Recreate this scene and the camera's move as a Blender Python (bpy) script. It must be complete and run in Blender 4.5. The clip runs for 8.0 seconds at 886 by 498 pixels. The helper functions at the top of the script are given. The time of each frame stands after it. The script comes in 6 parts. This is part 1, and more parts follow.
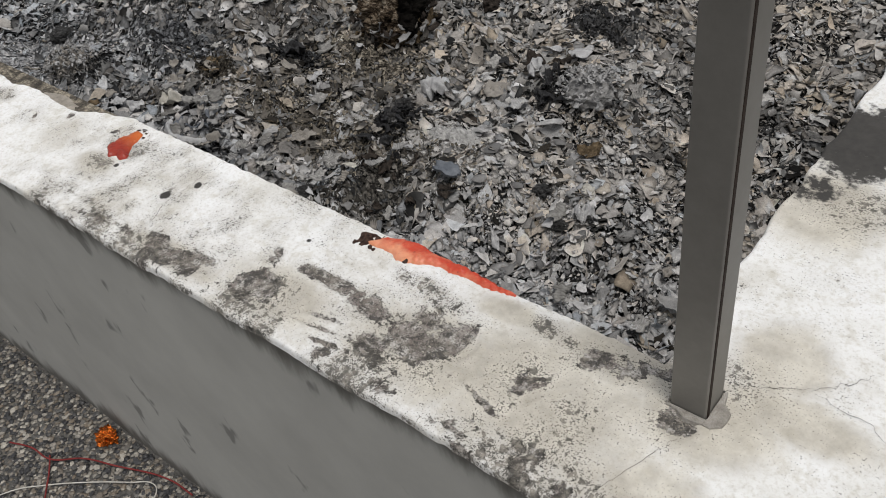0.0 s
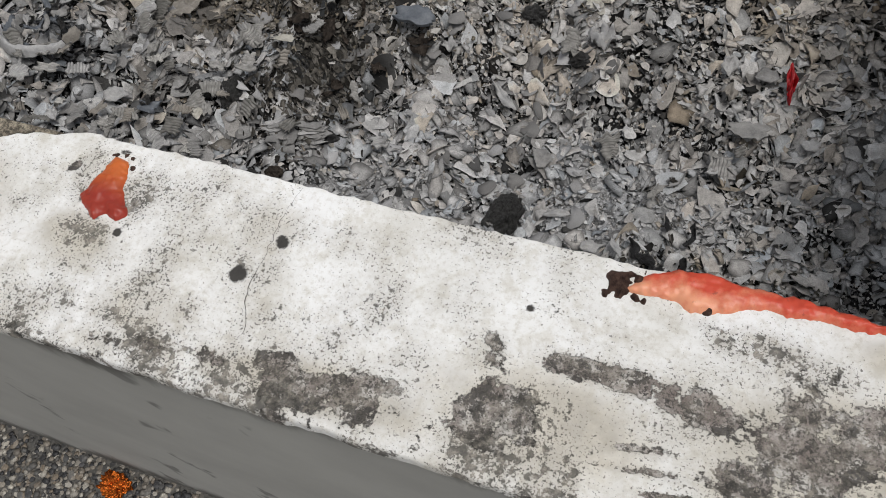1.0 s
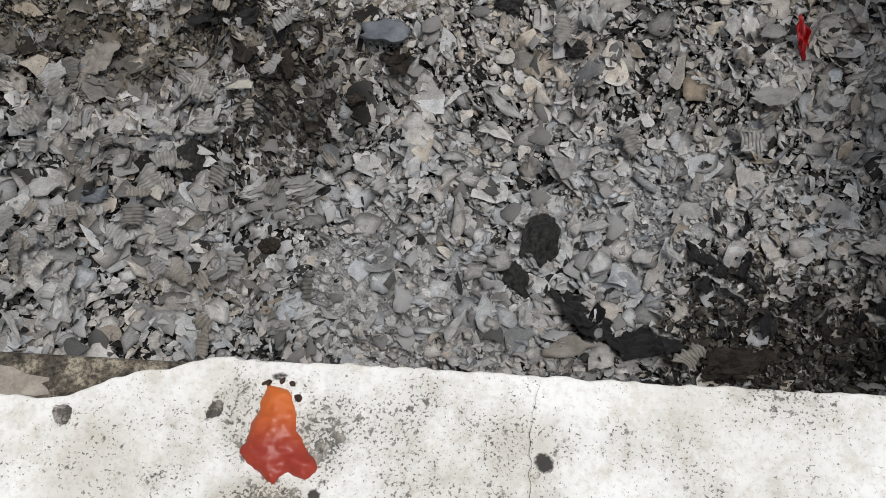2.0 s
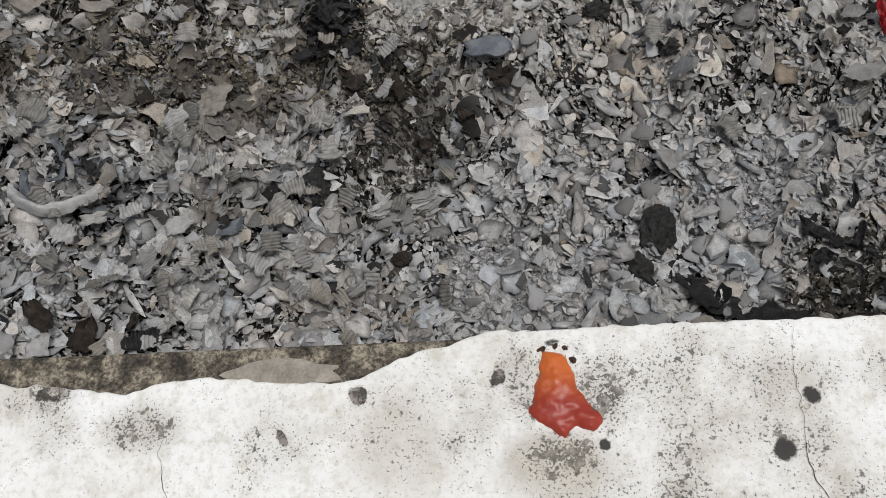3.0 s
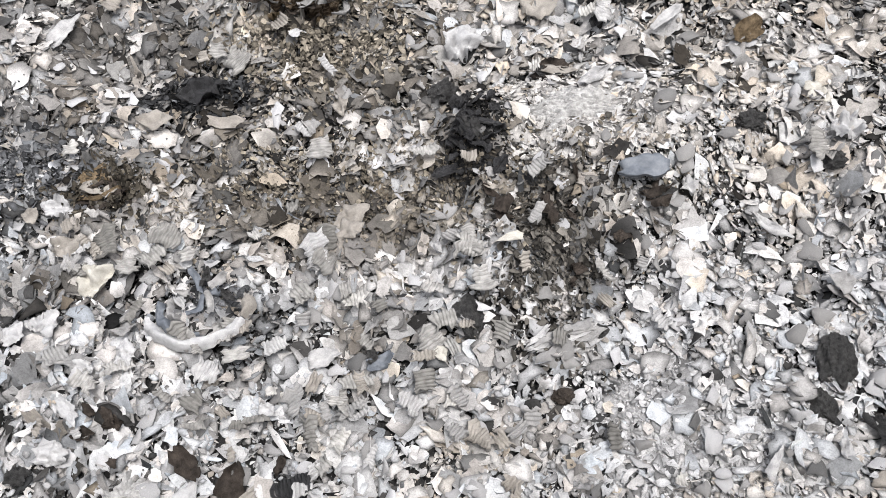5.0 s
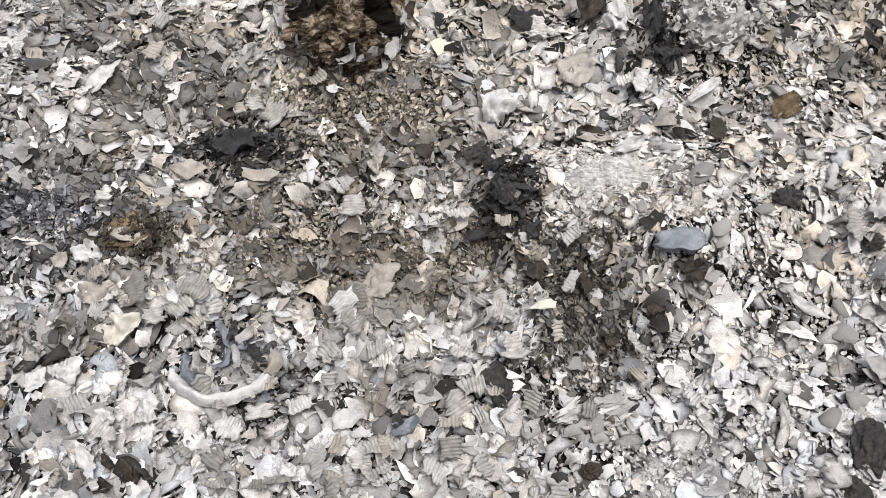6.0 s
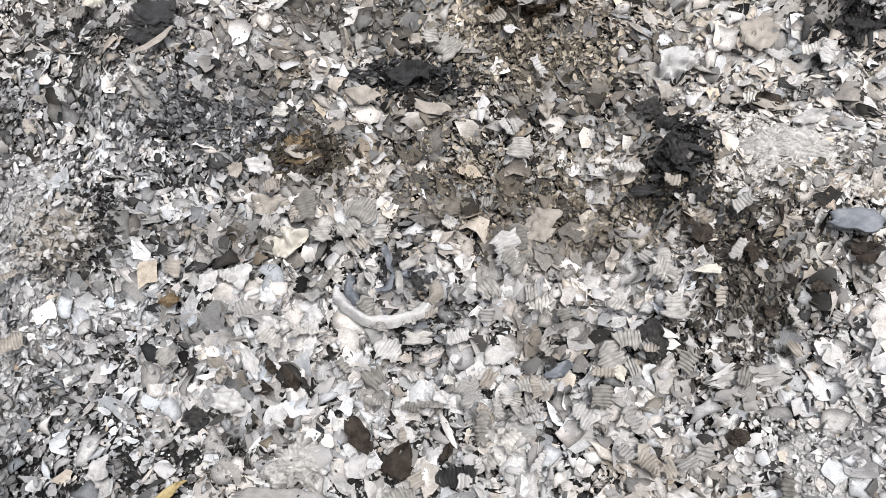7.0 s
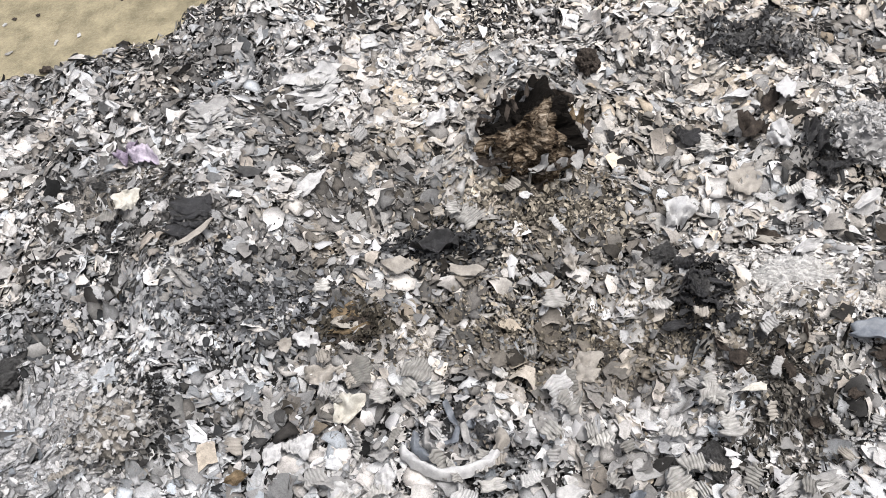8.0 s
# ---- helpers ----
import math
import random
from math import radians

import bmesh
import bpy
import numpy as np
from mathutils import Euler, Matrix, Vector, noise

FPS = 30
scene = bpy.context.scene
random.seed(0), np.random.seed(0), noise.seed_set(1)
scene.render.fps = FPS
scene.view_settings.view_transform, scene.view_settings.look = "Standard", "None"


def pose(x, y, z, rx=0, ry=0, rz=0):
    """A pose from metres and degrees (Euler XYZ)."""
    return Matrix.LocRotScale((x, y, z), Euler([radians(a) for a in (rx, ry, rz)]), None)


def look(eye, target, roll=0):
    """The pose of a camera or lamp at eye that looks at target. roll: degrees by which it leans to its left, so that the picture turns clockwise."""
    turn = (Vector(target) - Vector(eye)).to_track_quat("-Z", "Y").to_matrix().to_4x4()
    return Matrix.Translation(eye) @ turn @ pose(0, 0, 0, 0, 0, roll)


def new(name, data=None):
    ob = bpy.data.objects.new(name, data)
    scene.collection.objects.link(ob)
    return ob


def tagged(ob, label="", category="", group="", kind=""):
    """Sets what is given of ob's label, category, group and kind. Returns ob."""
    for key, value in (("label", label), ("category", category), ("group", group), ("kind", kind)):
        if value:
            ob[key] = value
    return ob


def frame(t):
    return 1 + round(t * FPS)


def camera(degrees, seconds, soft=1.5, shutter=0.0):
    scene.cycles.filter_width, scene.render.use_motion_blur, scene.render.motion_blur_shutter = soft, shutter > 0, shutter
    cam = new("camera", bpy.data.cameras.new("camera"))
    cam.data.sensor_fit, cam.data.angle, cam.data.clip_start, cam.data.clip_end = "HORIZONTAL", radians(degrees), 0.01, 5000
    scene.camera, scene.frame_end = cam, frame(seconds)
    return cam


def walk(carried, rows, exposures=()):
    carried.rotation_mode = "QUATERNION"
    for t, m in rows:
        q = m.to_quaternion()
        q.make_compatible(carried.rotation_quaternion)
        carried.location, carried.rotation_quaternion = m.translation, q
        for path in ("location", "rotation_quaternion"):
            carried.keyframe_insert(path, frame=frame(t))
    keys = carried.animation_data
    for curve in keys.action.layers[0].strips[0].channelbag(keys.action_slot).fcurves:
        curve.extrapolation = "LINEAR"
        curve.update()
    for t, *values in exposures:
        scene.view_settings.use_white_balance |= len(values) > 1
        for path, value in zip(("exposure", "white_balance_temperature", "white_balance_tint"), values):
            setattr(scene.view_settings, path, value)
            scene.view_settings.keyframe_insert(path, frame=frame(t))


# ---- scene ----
cam = camera(52.4, 8.0, 0.7)
PATH = [
    (0, (0.017, 0.072, 1.58), (-1.029, 1.114, 0.232), -9.9),
    (0.1, (-0.072, 0.115, 1.577), (-1.074, 1.122, 0.169), -11.4),
    (0.3, (-0.227, 0.193, 1.548), (-1.129, 1.105, 0.014), -14.8),
    (0.5, (-0.363, 0.232, 1.529), (-1.163, 1.05, -0.111), -18.0),
    (0.6, (-0.427, 0.241, 1.513), (-1.181, 1.012, -0.171), -19.6),
    (0.7, (-0.485, 0.242, 1.503), (-1.192, 0.989, -0.213), -20.3),
    (0.9, (-0.597, 0.274, 1.500), (-1.170, 1.062, -0.247), -16.6),
    (1, (-0.642, 0.3, 1.495), (-1.154, 1.127, -0.253), -14.3),
    (1.2, (-0.724, 0.341, 1.502), (-1.118, 1.207, -0.257), -10.9),
    (2.3, (-1.075, 0.514, 1.429), (-1.223, 1.212, -0.44), -10.4),
    (2.5, (-1.095, 0.494, 1.434), (-1.254, 1.185, -0.436), -12.4),
    (2.7, (-1.124, 0.462, 1.454), (-1.298, 1.181, -0.404), -14.1),
    (3, (-1.198, 0.423, 1.505), (-1.393, 1.228, -0.315), -15.5),
    (3.2, (-1.262, 0.409, 1.535), (-1.459, 1.251, -0.269), -14.3),
    (3.5, (-1.343, 0.412, 1.526), (-1.579, 1.277, -0.262), -17.0),
    (3.8, (-1.402, 0.445, 1.538), (-1.695, 1.268, -0.261), -19.6),
    (4, (-1.432, 0.487, 1.537), (-1.758, 1.298, -0.262), -20.7),
    (4.2, (-1.446, 0.520, 1.521), (-1.790, 1.330, -0.275), -21.3),
    (4.5, (-1.425, 0.561, 1.527), (-1.752, 1.386, -0.266), -20.9),
    (4.7, (-1.414, 0.589, 1.525), (-1.710, 1.421, -0.269), -20.3),
    (5, (-1.411, 0.619, 1.526), (-1.665, 1.482, -0.26), -18.7),
    (5.2, (-1.419, 0.655, 1.535), (-1.648, 1.515, -0.256), -17.4),
    (6.3, (-1.485, 0.652, 1.537), (-1.789, 1.617, -0.189), -15.2),
    (6.5, (-1.513, 0.645, 1.558), (-1.858, 1.566, -0.183), -16.6),
    (6.7, (-1.540, 0.638, 1.564), (-1.937, 1.512, -0.191), -18.5),
    (7, (-1.6, 0.634, 1.585), (-2.028, 1.442, -0.193), -19.6),
    (7.2, (-1.590, 0.618, 1.567), (-2.049, 1.460, -0.188), -19.4),
    (7.3, (-1.597, 0.620, 1.572), (-2.041, 1.482, -0.178), -18.3),
    (7.5, (-1.629, 0.602, 1.6), (-2.013, 1.541, -0.124), -14.6),
    (7.7, (-1.682, 0.555, 1.623), (-2.011, 1.613, -0.042), -12.2),
    (8, (-1.816, 0.484, 1.654), (-2.081, 1.694, 0.084), -12.0),
]

EXPOSURE = [(0.0, 0.0, 6500, 10), (1.2, 0.0, 6500, 10), (2.3, 0.14, 6500, 10), (3.0, 0.03, 6500, 10), (3.6, 0.0, 6500, 10), (3.9, 0.06, 6500, 10), (4.2, 0.42, 6420, 11), (4.5, 0.98, 6330, 12), (5.0, 1.31, 6420, 12), (6.3, 1.31, 6550, 12), (8.0, 1.38, 6500, 12)]
walk(cam, [(t, look(eye, target, roll)) for t, eye, target, roll in PATH], EXPOSURE)

# ---- light: bright overcast sky, a veiled sun high to the side ----
world = bpy.data.worlds.new("overcast_sky")
scene.world = world
world.use_nodes = True
wn = world.node_tree.nodes
sky = wn.new("ShaderNodeTexSky")
sky.sky_type = "NISHITA"
sky.sun_disc = False
sky.sun_elevation, sky.sun_rotation = radians(72), radians(108)
sky.air_density, sky.dust_density, sky.ozone_density = 1.0, 4.0, 1.0
veil = wn.new("ShaderNodeHueSaturation")
veil.inputs["Saturation"].default_value = 0.25
world.node_tree.links.new(sky.outputs[0], veil.inputs["Color"])
world.node_tree.links.new(veil.outputs[0], wn["Background"].inputs[0])
wn["Background"].inputs[1].default_value = 0.113
sun_data = bpy.data.lights.new("sun", "SUN")
sun_data.energy, sun_data.angle, sun_data.color = 1.35, radians(16), (1.0, 0.97, 0.93)
sun = new("sun", sun_data)
SUN_FROM = Vector((math.sin(radians(108)) * math.cos(radians(72)), math.cos(radians(108)) * math.cos(radians(72)), math.sin(radians(72))))
sun.matrix_world = look(SUN_FROM * 6, (0, 0, 0))

# ---- plan (metres): x along the near wall, y into the pit, z up ----
CAP_Z = 0.80                     # top of the limewashed wall
OUT_Y, IN_Y = 0.445, 0.656       # near wall's outer and inner faces
EAST_IN, EAST_OUT = -0.262, 0.03  # side wall's inner and outer faces
WEST_IN, NORTH_IN = -4.4, 3.7
PIT_Z = -0.004                    # bare muddy floor of the pit


# ---- small tools ----
def ramp01(a, b, v):
    t = np.clip((np.asarray(v, float) - a) / (b - a), 0, 1)
    return t * t * (3 - 2 * t)


_rng = np.random.RandomState(5)
_lattice = _rng.rand(256, 256)


def field(x, y, size, seed=0):
    """Smooth value noise, 0 to 1, with cells of the given size."""
    u, v = np.asarray(x, float) / size + 17.3 * seed + 40, np.asarray(y, float) / size + 9.1 * seed + 60
    i, j = np.floor(u).astype(int), np.floor(v).astype(int)
    fu, fv = u - i, v - j
    fu, fv = fu * fu * (3 - 2 * fu), fv * fv * (3 - 2 * fv)
    a, b = _lattice[i % 256, j % 256], _lattice[(i + 1) % 256, j % 256]
    c, d = _lattice[i % 256, (j + 1) % 256], _lattice[(i + 1) % 256, (j + 1) % 256]
    return (a * (1 - fu) + b * fu) * (1 - fv) + (c * (1 - fu) + d * fu) * fv


def bump2(x, y, cx, cy, rx, ry=None):
    ry = ry or rx
    return np.exp(-((np.asarray(x) - cx) / rx) ** 2 - ((np.asarray(y) - cy) / ry) ** 2)


def ash_height(x, y):
    """Height of the heaped ash."""
    x, y = np.asarray(x, float), np.asarray(y, float)
    h = 0.036 + 0.042 * ramp01(-0.9, -1.4, x) + 0.05 * ramp01(-1.7, -2.05, x)
    h = h + 0.075 * bump2(x, y, -1.27, 1.45, 0.16) + 0.05 * bump2(x, y, -1.55, 1.53, 0.12) + 0.05 * bump2(x, y, -0.9, 1.5, 0.2)
    h = h + 0.09 * bump2(x, y, -2.6, 1.75, 0.3) + 0.05 * bump2(x, y, -1.88, 1.95, 0.22) + 0.06 * bump2(x, y, -1.2, 1.9, 0.2)
    h = h + 0.04 * bump2(x, y, -1.5, 1.3, 0.12) + 0.05 * bump2(x, y, -2.66, 1.2, 0.14) + 0.03 * bump2(x, y, -2.2, 1.42, 0.12)
    h = h + 0.046 * (field(x, y, 0.16, 1) - 0.5) + 0.036 * (field(x, y, 0.06, 2) - 0.5) + 0.012 * (field(x, y, 0.025, 3) - 0.5)
    off = (x + 3.42) * -0.514 + (y - 2.39) * 0.858 + 0.10 * (field(x, y, 0.3, 4) - 0.5) + 0.06 * (field(x, y, 0.08, 5) - 0.5)
    return h - (h + 0.04) * ramp01(-0.22, 0.03, off)


def zat(x, y):
    return float(ash_height(x, y))


def mesh_from(name, verts, faces):
    """A mesh from arrays: verts (n, 3), faces (m, k)."""
    me = bpy.data.meshes.new(name)
    verts, faces = np.asarray(verts, np.float32), np.asarray(faces, np.int32)
    m, k = faces.shape
    me.vertices.add(len(verts))
    me.vertices.foreach_set("co", verts.ravel())
    me.loops.add(m * k)
    me.loops.foreach_set("vertex_index", faces.ravel())
    me.polygons.add(m)
    me.polygons.foreach_set("loop_start", np.arange(0, m * k, k, dtype=np.int32))
    me.update(calc_edges=True)
    me.validate()
    return me


def paint(me, name, values):
    at = me.attributes.new(name, "FLOAT_COLOR", "POINT")
    out = np.ones((len(me.vertices), 4), np.float32)
    values = np.asarray(values, np.float32)
    out[:, :values.shape[1]] = values
    at.data.foreach_set("color", out.ravel())


def smooth(me, on=True):
    me.polygons.foreach_set("use_smooth", np.full(len(me.polygons), on))
    return me


def part(name, bm, mat, parent, label=""):
    me = bpy.data.meshes.new(name)
    bm.to_mesh(me)
    bm.free()
    return mpart(name, me, mat, parent, label)


def mpart(name, me, mat, parent, label=""):
    if mat and not me.materials:
        me.materials.append(mat)
    ob = new(name, me)
    ob.parent = parent
    if label:
        ob["label"] = label
    return ob


def box(x0, x1, y0, y1, z0, z1, bevel=0.0, segments=2):
    bm = bmesh.new()
    bmesh.ops.create_cube(bm, size=1, matrix=Matrix.Translation(((x0 + x1) / 2, (y0 + y1) / 2, (z0 + z1) / 2)) @ Matrix.Diagonal((x1 - x0, y1 - y0, z1 - z0, 1)))
    if bevel:
        bmesh.ops.bevel(bm, geom=bm.edges[:], offset=bevel, segments=segments, affect="EDGES", profile=0.5)
    return bm


# ---- materials ----
def material(name, rough=0.9):
    mat = bpy.data.materials.new(name)
    mat.use_nodes = True
    nt = mat.node_tree
    bsdf = nt.nodes["Principled BSDF"]
    bsdf.inputs["Roughness"].default_value = rough
    return mat, nt, bsdf


def node(nt, kind, **values):
    n = nt.nodes.new(kind)
    for key, value in values.items():
        n.inputs[key.replace("_", " ")].default_value = value
    return n


def noise_of(nt, scale, detail=4.0, rough=0.6, vector=None):
    n = node(nt, "ShaderNodeTexNoise", Scale=scale, Detail=detail, Roughness=rough)
    if vector is None:
        vector = nt.nodes.new("ShaderNodeNewGeometry").outputs["Position"]
    nt.links.new(vector, n.inputs["Vector"])
    return n.outputs["Fac"]


def ramp_of(nt, fac, stops):
    r = nt.nodes.new("ShaderNodeValToRGB")
    el = r.color_ramp.elements
    while len(el) < len(stops):
        el.new(0.5)
    for e, (p, c) in zip(el, stops):
        e.position, e.color = p, (c if len(c) == 4 else (*c, 1))
    nt.links.new(fac, r.inputs[0])
    return r.outputs[0]


def mix(nt, a, b, fac, kind="MIX"):
    m = nt.nodes.new("ShaderNodeMix")
    m.data_type, m.blend_type = "RGBA", kind
    for sock, v in ((m.inputs[6], a), (m.inputs[7], b), (m.inputs[0], fac)):
        if isinstance(v, (int, float)):
            sock.default_value = v
        elif isinstance(v, tuple):
            sock.default_value = (*v, 1)
        else:
            nt.links.new(v, sock)
    return m.outputs[2]


def maths(nt, op, a, b=0.0, clamp=False):
    m = nt.nodes.new("ShaderNodeMath")
    m.operation, m.use_clamp = op, clamp
    for sock, v in ((m.inputs[0], a), (m.inputs[1], b)):
        if isinstance(v, (int, float)):
            sock.default_value = v
        else:
            nt.links.new(v, sock)
    return m.outputs[0]


def step(nt, v, lo, hi):
    m = nt.nodes.new("ShaderNodeMapRange")
    m.interpolation_type = "SMOOTHSTEP"
    nt.links.new(v, m.inputs[0])
    m.inputs[1].default_value, m.inputs[2].default_value = lo, hi
    return m.outputs[0]


def relief(nt, bsdf, height, strength, distance):
    b = node(nt, "ShaderNodeBump", Strength=strength, Distance=distance)
    nt.links.new(height, b.inputs["Height"])
    nt.links.new(b.outputs[0], bsdf.inputs["Normal"])


def simple(name, dark, light, scale, rough=0.9, bump=0.4, dist=0.002, metal=0.0, vary=0.0, local=False, sheen=0.12):
    """A surface whose colour wanders between two tones, with grain and fine relief."""
    mat, nt, bsdf = material(name, rough)
    vec = None
    if local:
        vec = nt.nodes.new("ShaderNodeTexCoord").outputs["Object"]
    big, fine = noise_of(nt, scale, 3, 0.55, vec), noise_of(nt, scale * 9, 5, 0.65, vec)
    fac = maths(nt, "ADD", maths(nt, "MULTIPLY", big, 0.6), maths(nt, "MULTIPLY", fine, 0.4))
    col = ramp_of(nt, fac, [(0.32, dark), (0.68, light)])
    if vary:
        info = nt.nodes.new("ShaderNodeObjectInfo").outputs["Random"]
        shade = ramp_of(nt, info, [(0.0, (1 - vary,) * 3), (1.0, (1 + vary,) * 3)])
        col = mix(nt, col, shade, 1.0, "MULTIPLY")
    nt.links.new(col, bsdf.inputs["Base Color"])
    bsdf.inputs["Metallic"].default_value = metal
    bsdf.inputs["Specular IOR Level"].default_value = sheen
    relief(nt, bsdf, fine, bump, dist)
    return mat


def tinted(name, attr="tone", grain=260.0):
    """Burnt paper: its own tone from the mesh, with soot mottling and fine grain."""
    mat, nt, bsdf = material(name, 0.92)
    bsdf.inputs["Specular IOR Level"].default_value = 0.08
    a = nt.nodes.new("ShaderNodeAttribute")
    a.attribute_name = attr
    mott = ramp_of(nt, noise_of(nt, grain * 0.35, 4), [(0.3, (0.76, 0.76, 0.76)), (0.6, (1.05, 1.05, 1.05))])
    fine = noise_of(nt, grain * 3, 3)
    mott = mix(nt, mott, ramp_of(nt, noise_of(nt, grain * 1.6, 4, 0.7), [(0.34, (0.7, 0.7, 0.7)), (0.56, (1.1, 1.1, 1.1))]), 0.8, "MULTIPLY")
    col = mix(nt, a.outputs["Color"], mott, 1.0, "MULTIPLY")
    nt.links.new(col, bsdf.inputs["Base Color"])
    relief(nt, bsdf, fine, 0.5, 0.0015)
    return mat


M_ASH = tinted("burnt_paper_ash")


def bed_material():
    """Fine ash: painted near black as gap shade between whole flakes, paler and caked where it has crumbled."""
    mat, nt, bsdf = material("fine_ash", 0.95)
    bsdf.inputs["Specular IOR Level"].default_value = 0.08
    a = nt.nodes.new("ShaderNodeAttribute")
    a.attribute_name = "tone"
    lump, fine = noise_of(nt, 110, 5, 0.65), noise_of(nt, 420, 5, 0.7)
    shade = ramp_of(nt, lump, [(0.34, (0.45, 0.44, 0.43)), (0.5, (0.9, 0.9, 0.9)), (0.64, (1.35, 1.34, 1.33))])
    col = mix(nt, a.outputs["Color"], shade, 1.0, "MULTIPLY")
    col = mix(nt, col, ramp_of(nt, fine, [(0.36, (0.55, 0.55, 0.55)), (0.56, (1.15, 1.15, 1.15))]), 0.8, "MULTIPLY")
    nt.links.new(col, bsdf.inputs["Base Color"])
    relief(nt, bsdf, maths(nt, "ADD", lump, maths(nt, "MULTIPLY", fine, 0.5)), 1.0, 0.008)
    return mat


M_BED = bed_material()


def flake_material(name, dark, mid, light, tint=(1, 1, 1)):
    mat, nt, bsdf = material(name, 0.9)
    bsdf.inputs["Specular IOR Level"].default_value = 0.08
    vec = nt.nodes.new("ShaderNodeTexCoord").outputs["Object"]
    info = nt.nodes.new("ShaderNodeObjectInfo").outputs["Random"]
    base = ramp_of(nt, info, [(0.0, dark), (0.35, mid), (0.75, light), (1.0, tint)])
    mott = ramp_of(nt, noise_of(nt, 70, 4, 0.6, vec), [(0.3, (0.55, 0.55, 0.55)), (0.62, (1.08, 1.08, 1.08))])
    nt.links.new(mix(nt, base, mott, 1.0, "MULTIPLY"), bsdf.inputs["Base Color"])
    relief(nt, bsdf, noise_of(nt, 500, 3, 0.6, vec), 0.3, 0.001)
    return mat


M_FLAKE = flake_material("pale_ash_flake", (0.1, 0.1, 0.1), (0.25, 0.246, 0.24), (0.36, 0.36, 0.363), (0.5, 0.5, 0.505))
M_CORR = flake_material("corrugated_ash", (0.15, 0.146, 0.136), (0.25, 0.245, 0.232), (0.33, 0.324, 0.31), (0.42, 0.412, 0.39))
M_CHAR = simple("charcoal", (0.008, 0.008, 0.008), (0.15, 0.148, 0.145), 120, rough=0.6, bump=1.0, dist=0.012, sheen=0.3)
M_BLACKSHEET = simple("charred_sheet", (0.005, 0.005, 0.0055), (0.055, 0.055, 0.058), 60, rough=0.42, bump=1.0, dist=0.006, sheen=0.5)
M_BROWNCHAR = simple("brown_char", (0.012, 0.010, 0.009), (0.075, 0.062, 0.052), 60, bump=0.9, dist=0.004)
M_STRAW = simple("scorched_fibre", (0.025, 0.018, 0.011), (0.3, 0.225, 0.14), 70, bump=1.0, dist=0.006)
def fibrous(name):
    """Scorched, layered paper: strands from black over brown to straw."""
    mat, nt, bsdf = material(name, 0.95)
    bsdf.inputs["Specular IOR Level"].default_value = 0.08
    m = nt.nodes.new("ShaderNodeMapping")
    m.inputs["Rotation"].default_value = (radians(20), radians(-25), radians(35))
    m.inputs["Scale"].default_value = (24, 115, 180)
    nt.links.new(nt.nodes.new("ShaderNodeTexCoord").outputs["Object"], m.inputs["Vector"])
    strand = noise_of(nt, 1.0, 7, 0.65, m.outputs[0])
    scorch = noise_of(nt, 22, 5, 0.6)
    fac = maths(nt, "ADD", maths(nt, "MULTIPLY", strand, 0.6), maths(nt, "MULTIPLY", scorch, 0.4))
    col = ramp_of(nt, fac, [(0.4, (0.012, 0.009, 0.007)), (0.48, (0.06, 0.043, 0.028)), (0.56, (0.19, 0.152, 0.112)), (0.66, (0.4, 0.35, 0.28))])
    burnt = nt.nodes.new("ShaderNodeAttribute")
    burnt.attribute_name = "char"
    edge = maths(nt, "ADD", burnt.outputs["Fac"], maths(nt, "MULTIPLY", maths(nt, "SUBTRACT", scorch, 0.5), 1.6))
    col = mix(nt, col, (0.007, 0.006, 0.005), step(nt, edge, 0.42, 0.6))
    nt.links.new(col, bsdf.inputs["Base Color"])
    relief(nt, bsdf, strand, 1.0, 0.012)
    return mat


M_ROLL = fibrous("scorched_paper_roll")
M_BLUE = simple("blue_grey_ash", (0.07, 0.08, 0.095), (0.16, 0.175, 0.195), 25, rough=0.55, bump=0.25, sheen=0.35)
M_WHITEASH = simple("white_ash", (0.3, 0.3, 0.305), (0.52, 0.52, 0.517), 70, bump=0.8)
M_PALE = simple("pale_grey_ash", (0.22, 0.22, 0.22), (0.47, 0.467, 0.46), 60, bump=0.5)
M_GREY = simple("grey_ash", (0.15, 0.15, 0.15), (0.33, 0.325, 0.315), 40, bump=0.5)
M_TAN = simple("tan_ash", (0.15, 0.138, 0.122), (0.32, 0.3, 0.27), 40, bump=0.3)
M_CREAM = simple("cream_ash", (0.3, 0.285, 0.25), (0.54, 0.525, 0.475), 60, bump=0.6)
M_CAKE = simple("caked_ash", (0.25, 0.247, 0.238), (0.6, 0.595, 0.58), 90, bump=0.8, dist=0.004)
M_RED = simple("red_plastic", (0.3, 0.004, 0.008), (0.42, 0.008, 0.012), 60, rough=0.4, bump=0.15, sheen=0.5)
M_PURPLE = simple("purple_scrap", (0.06, 0.04, 0.075), (0.34, 0.3, 0.36), 60, bump=0.6)
M_LAVENDER = simple("lavender_scrap", (0.2, 0.17, 0.22), (0.5, 0.46, 0.52), 60, bump=0.6)
M_REDLEAF = simple("red_brown_leaf", (0.035, 0.017, 0.012), (0.125, 0.062, 0.042), 40, rough=0.55, bump=0.4, sheen=0.3)
M_YLEAF = simple("yellow_leaf", (0.2, 0.15, 0.07), (0.42, 0.35, 0.19), 60, rough=0.6, bump=0.4)


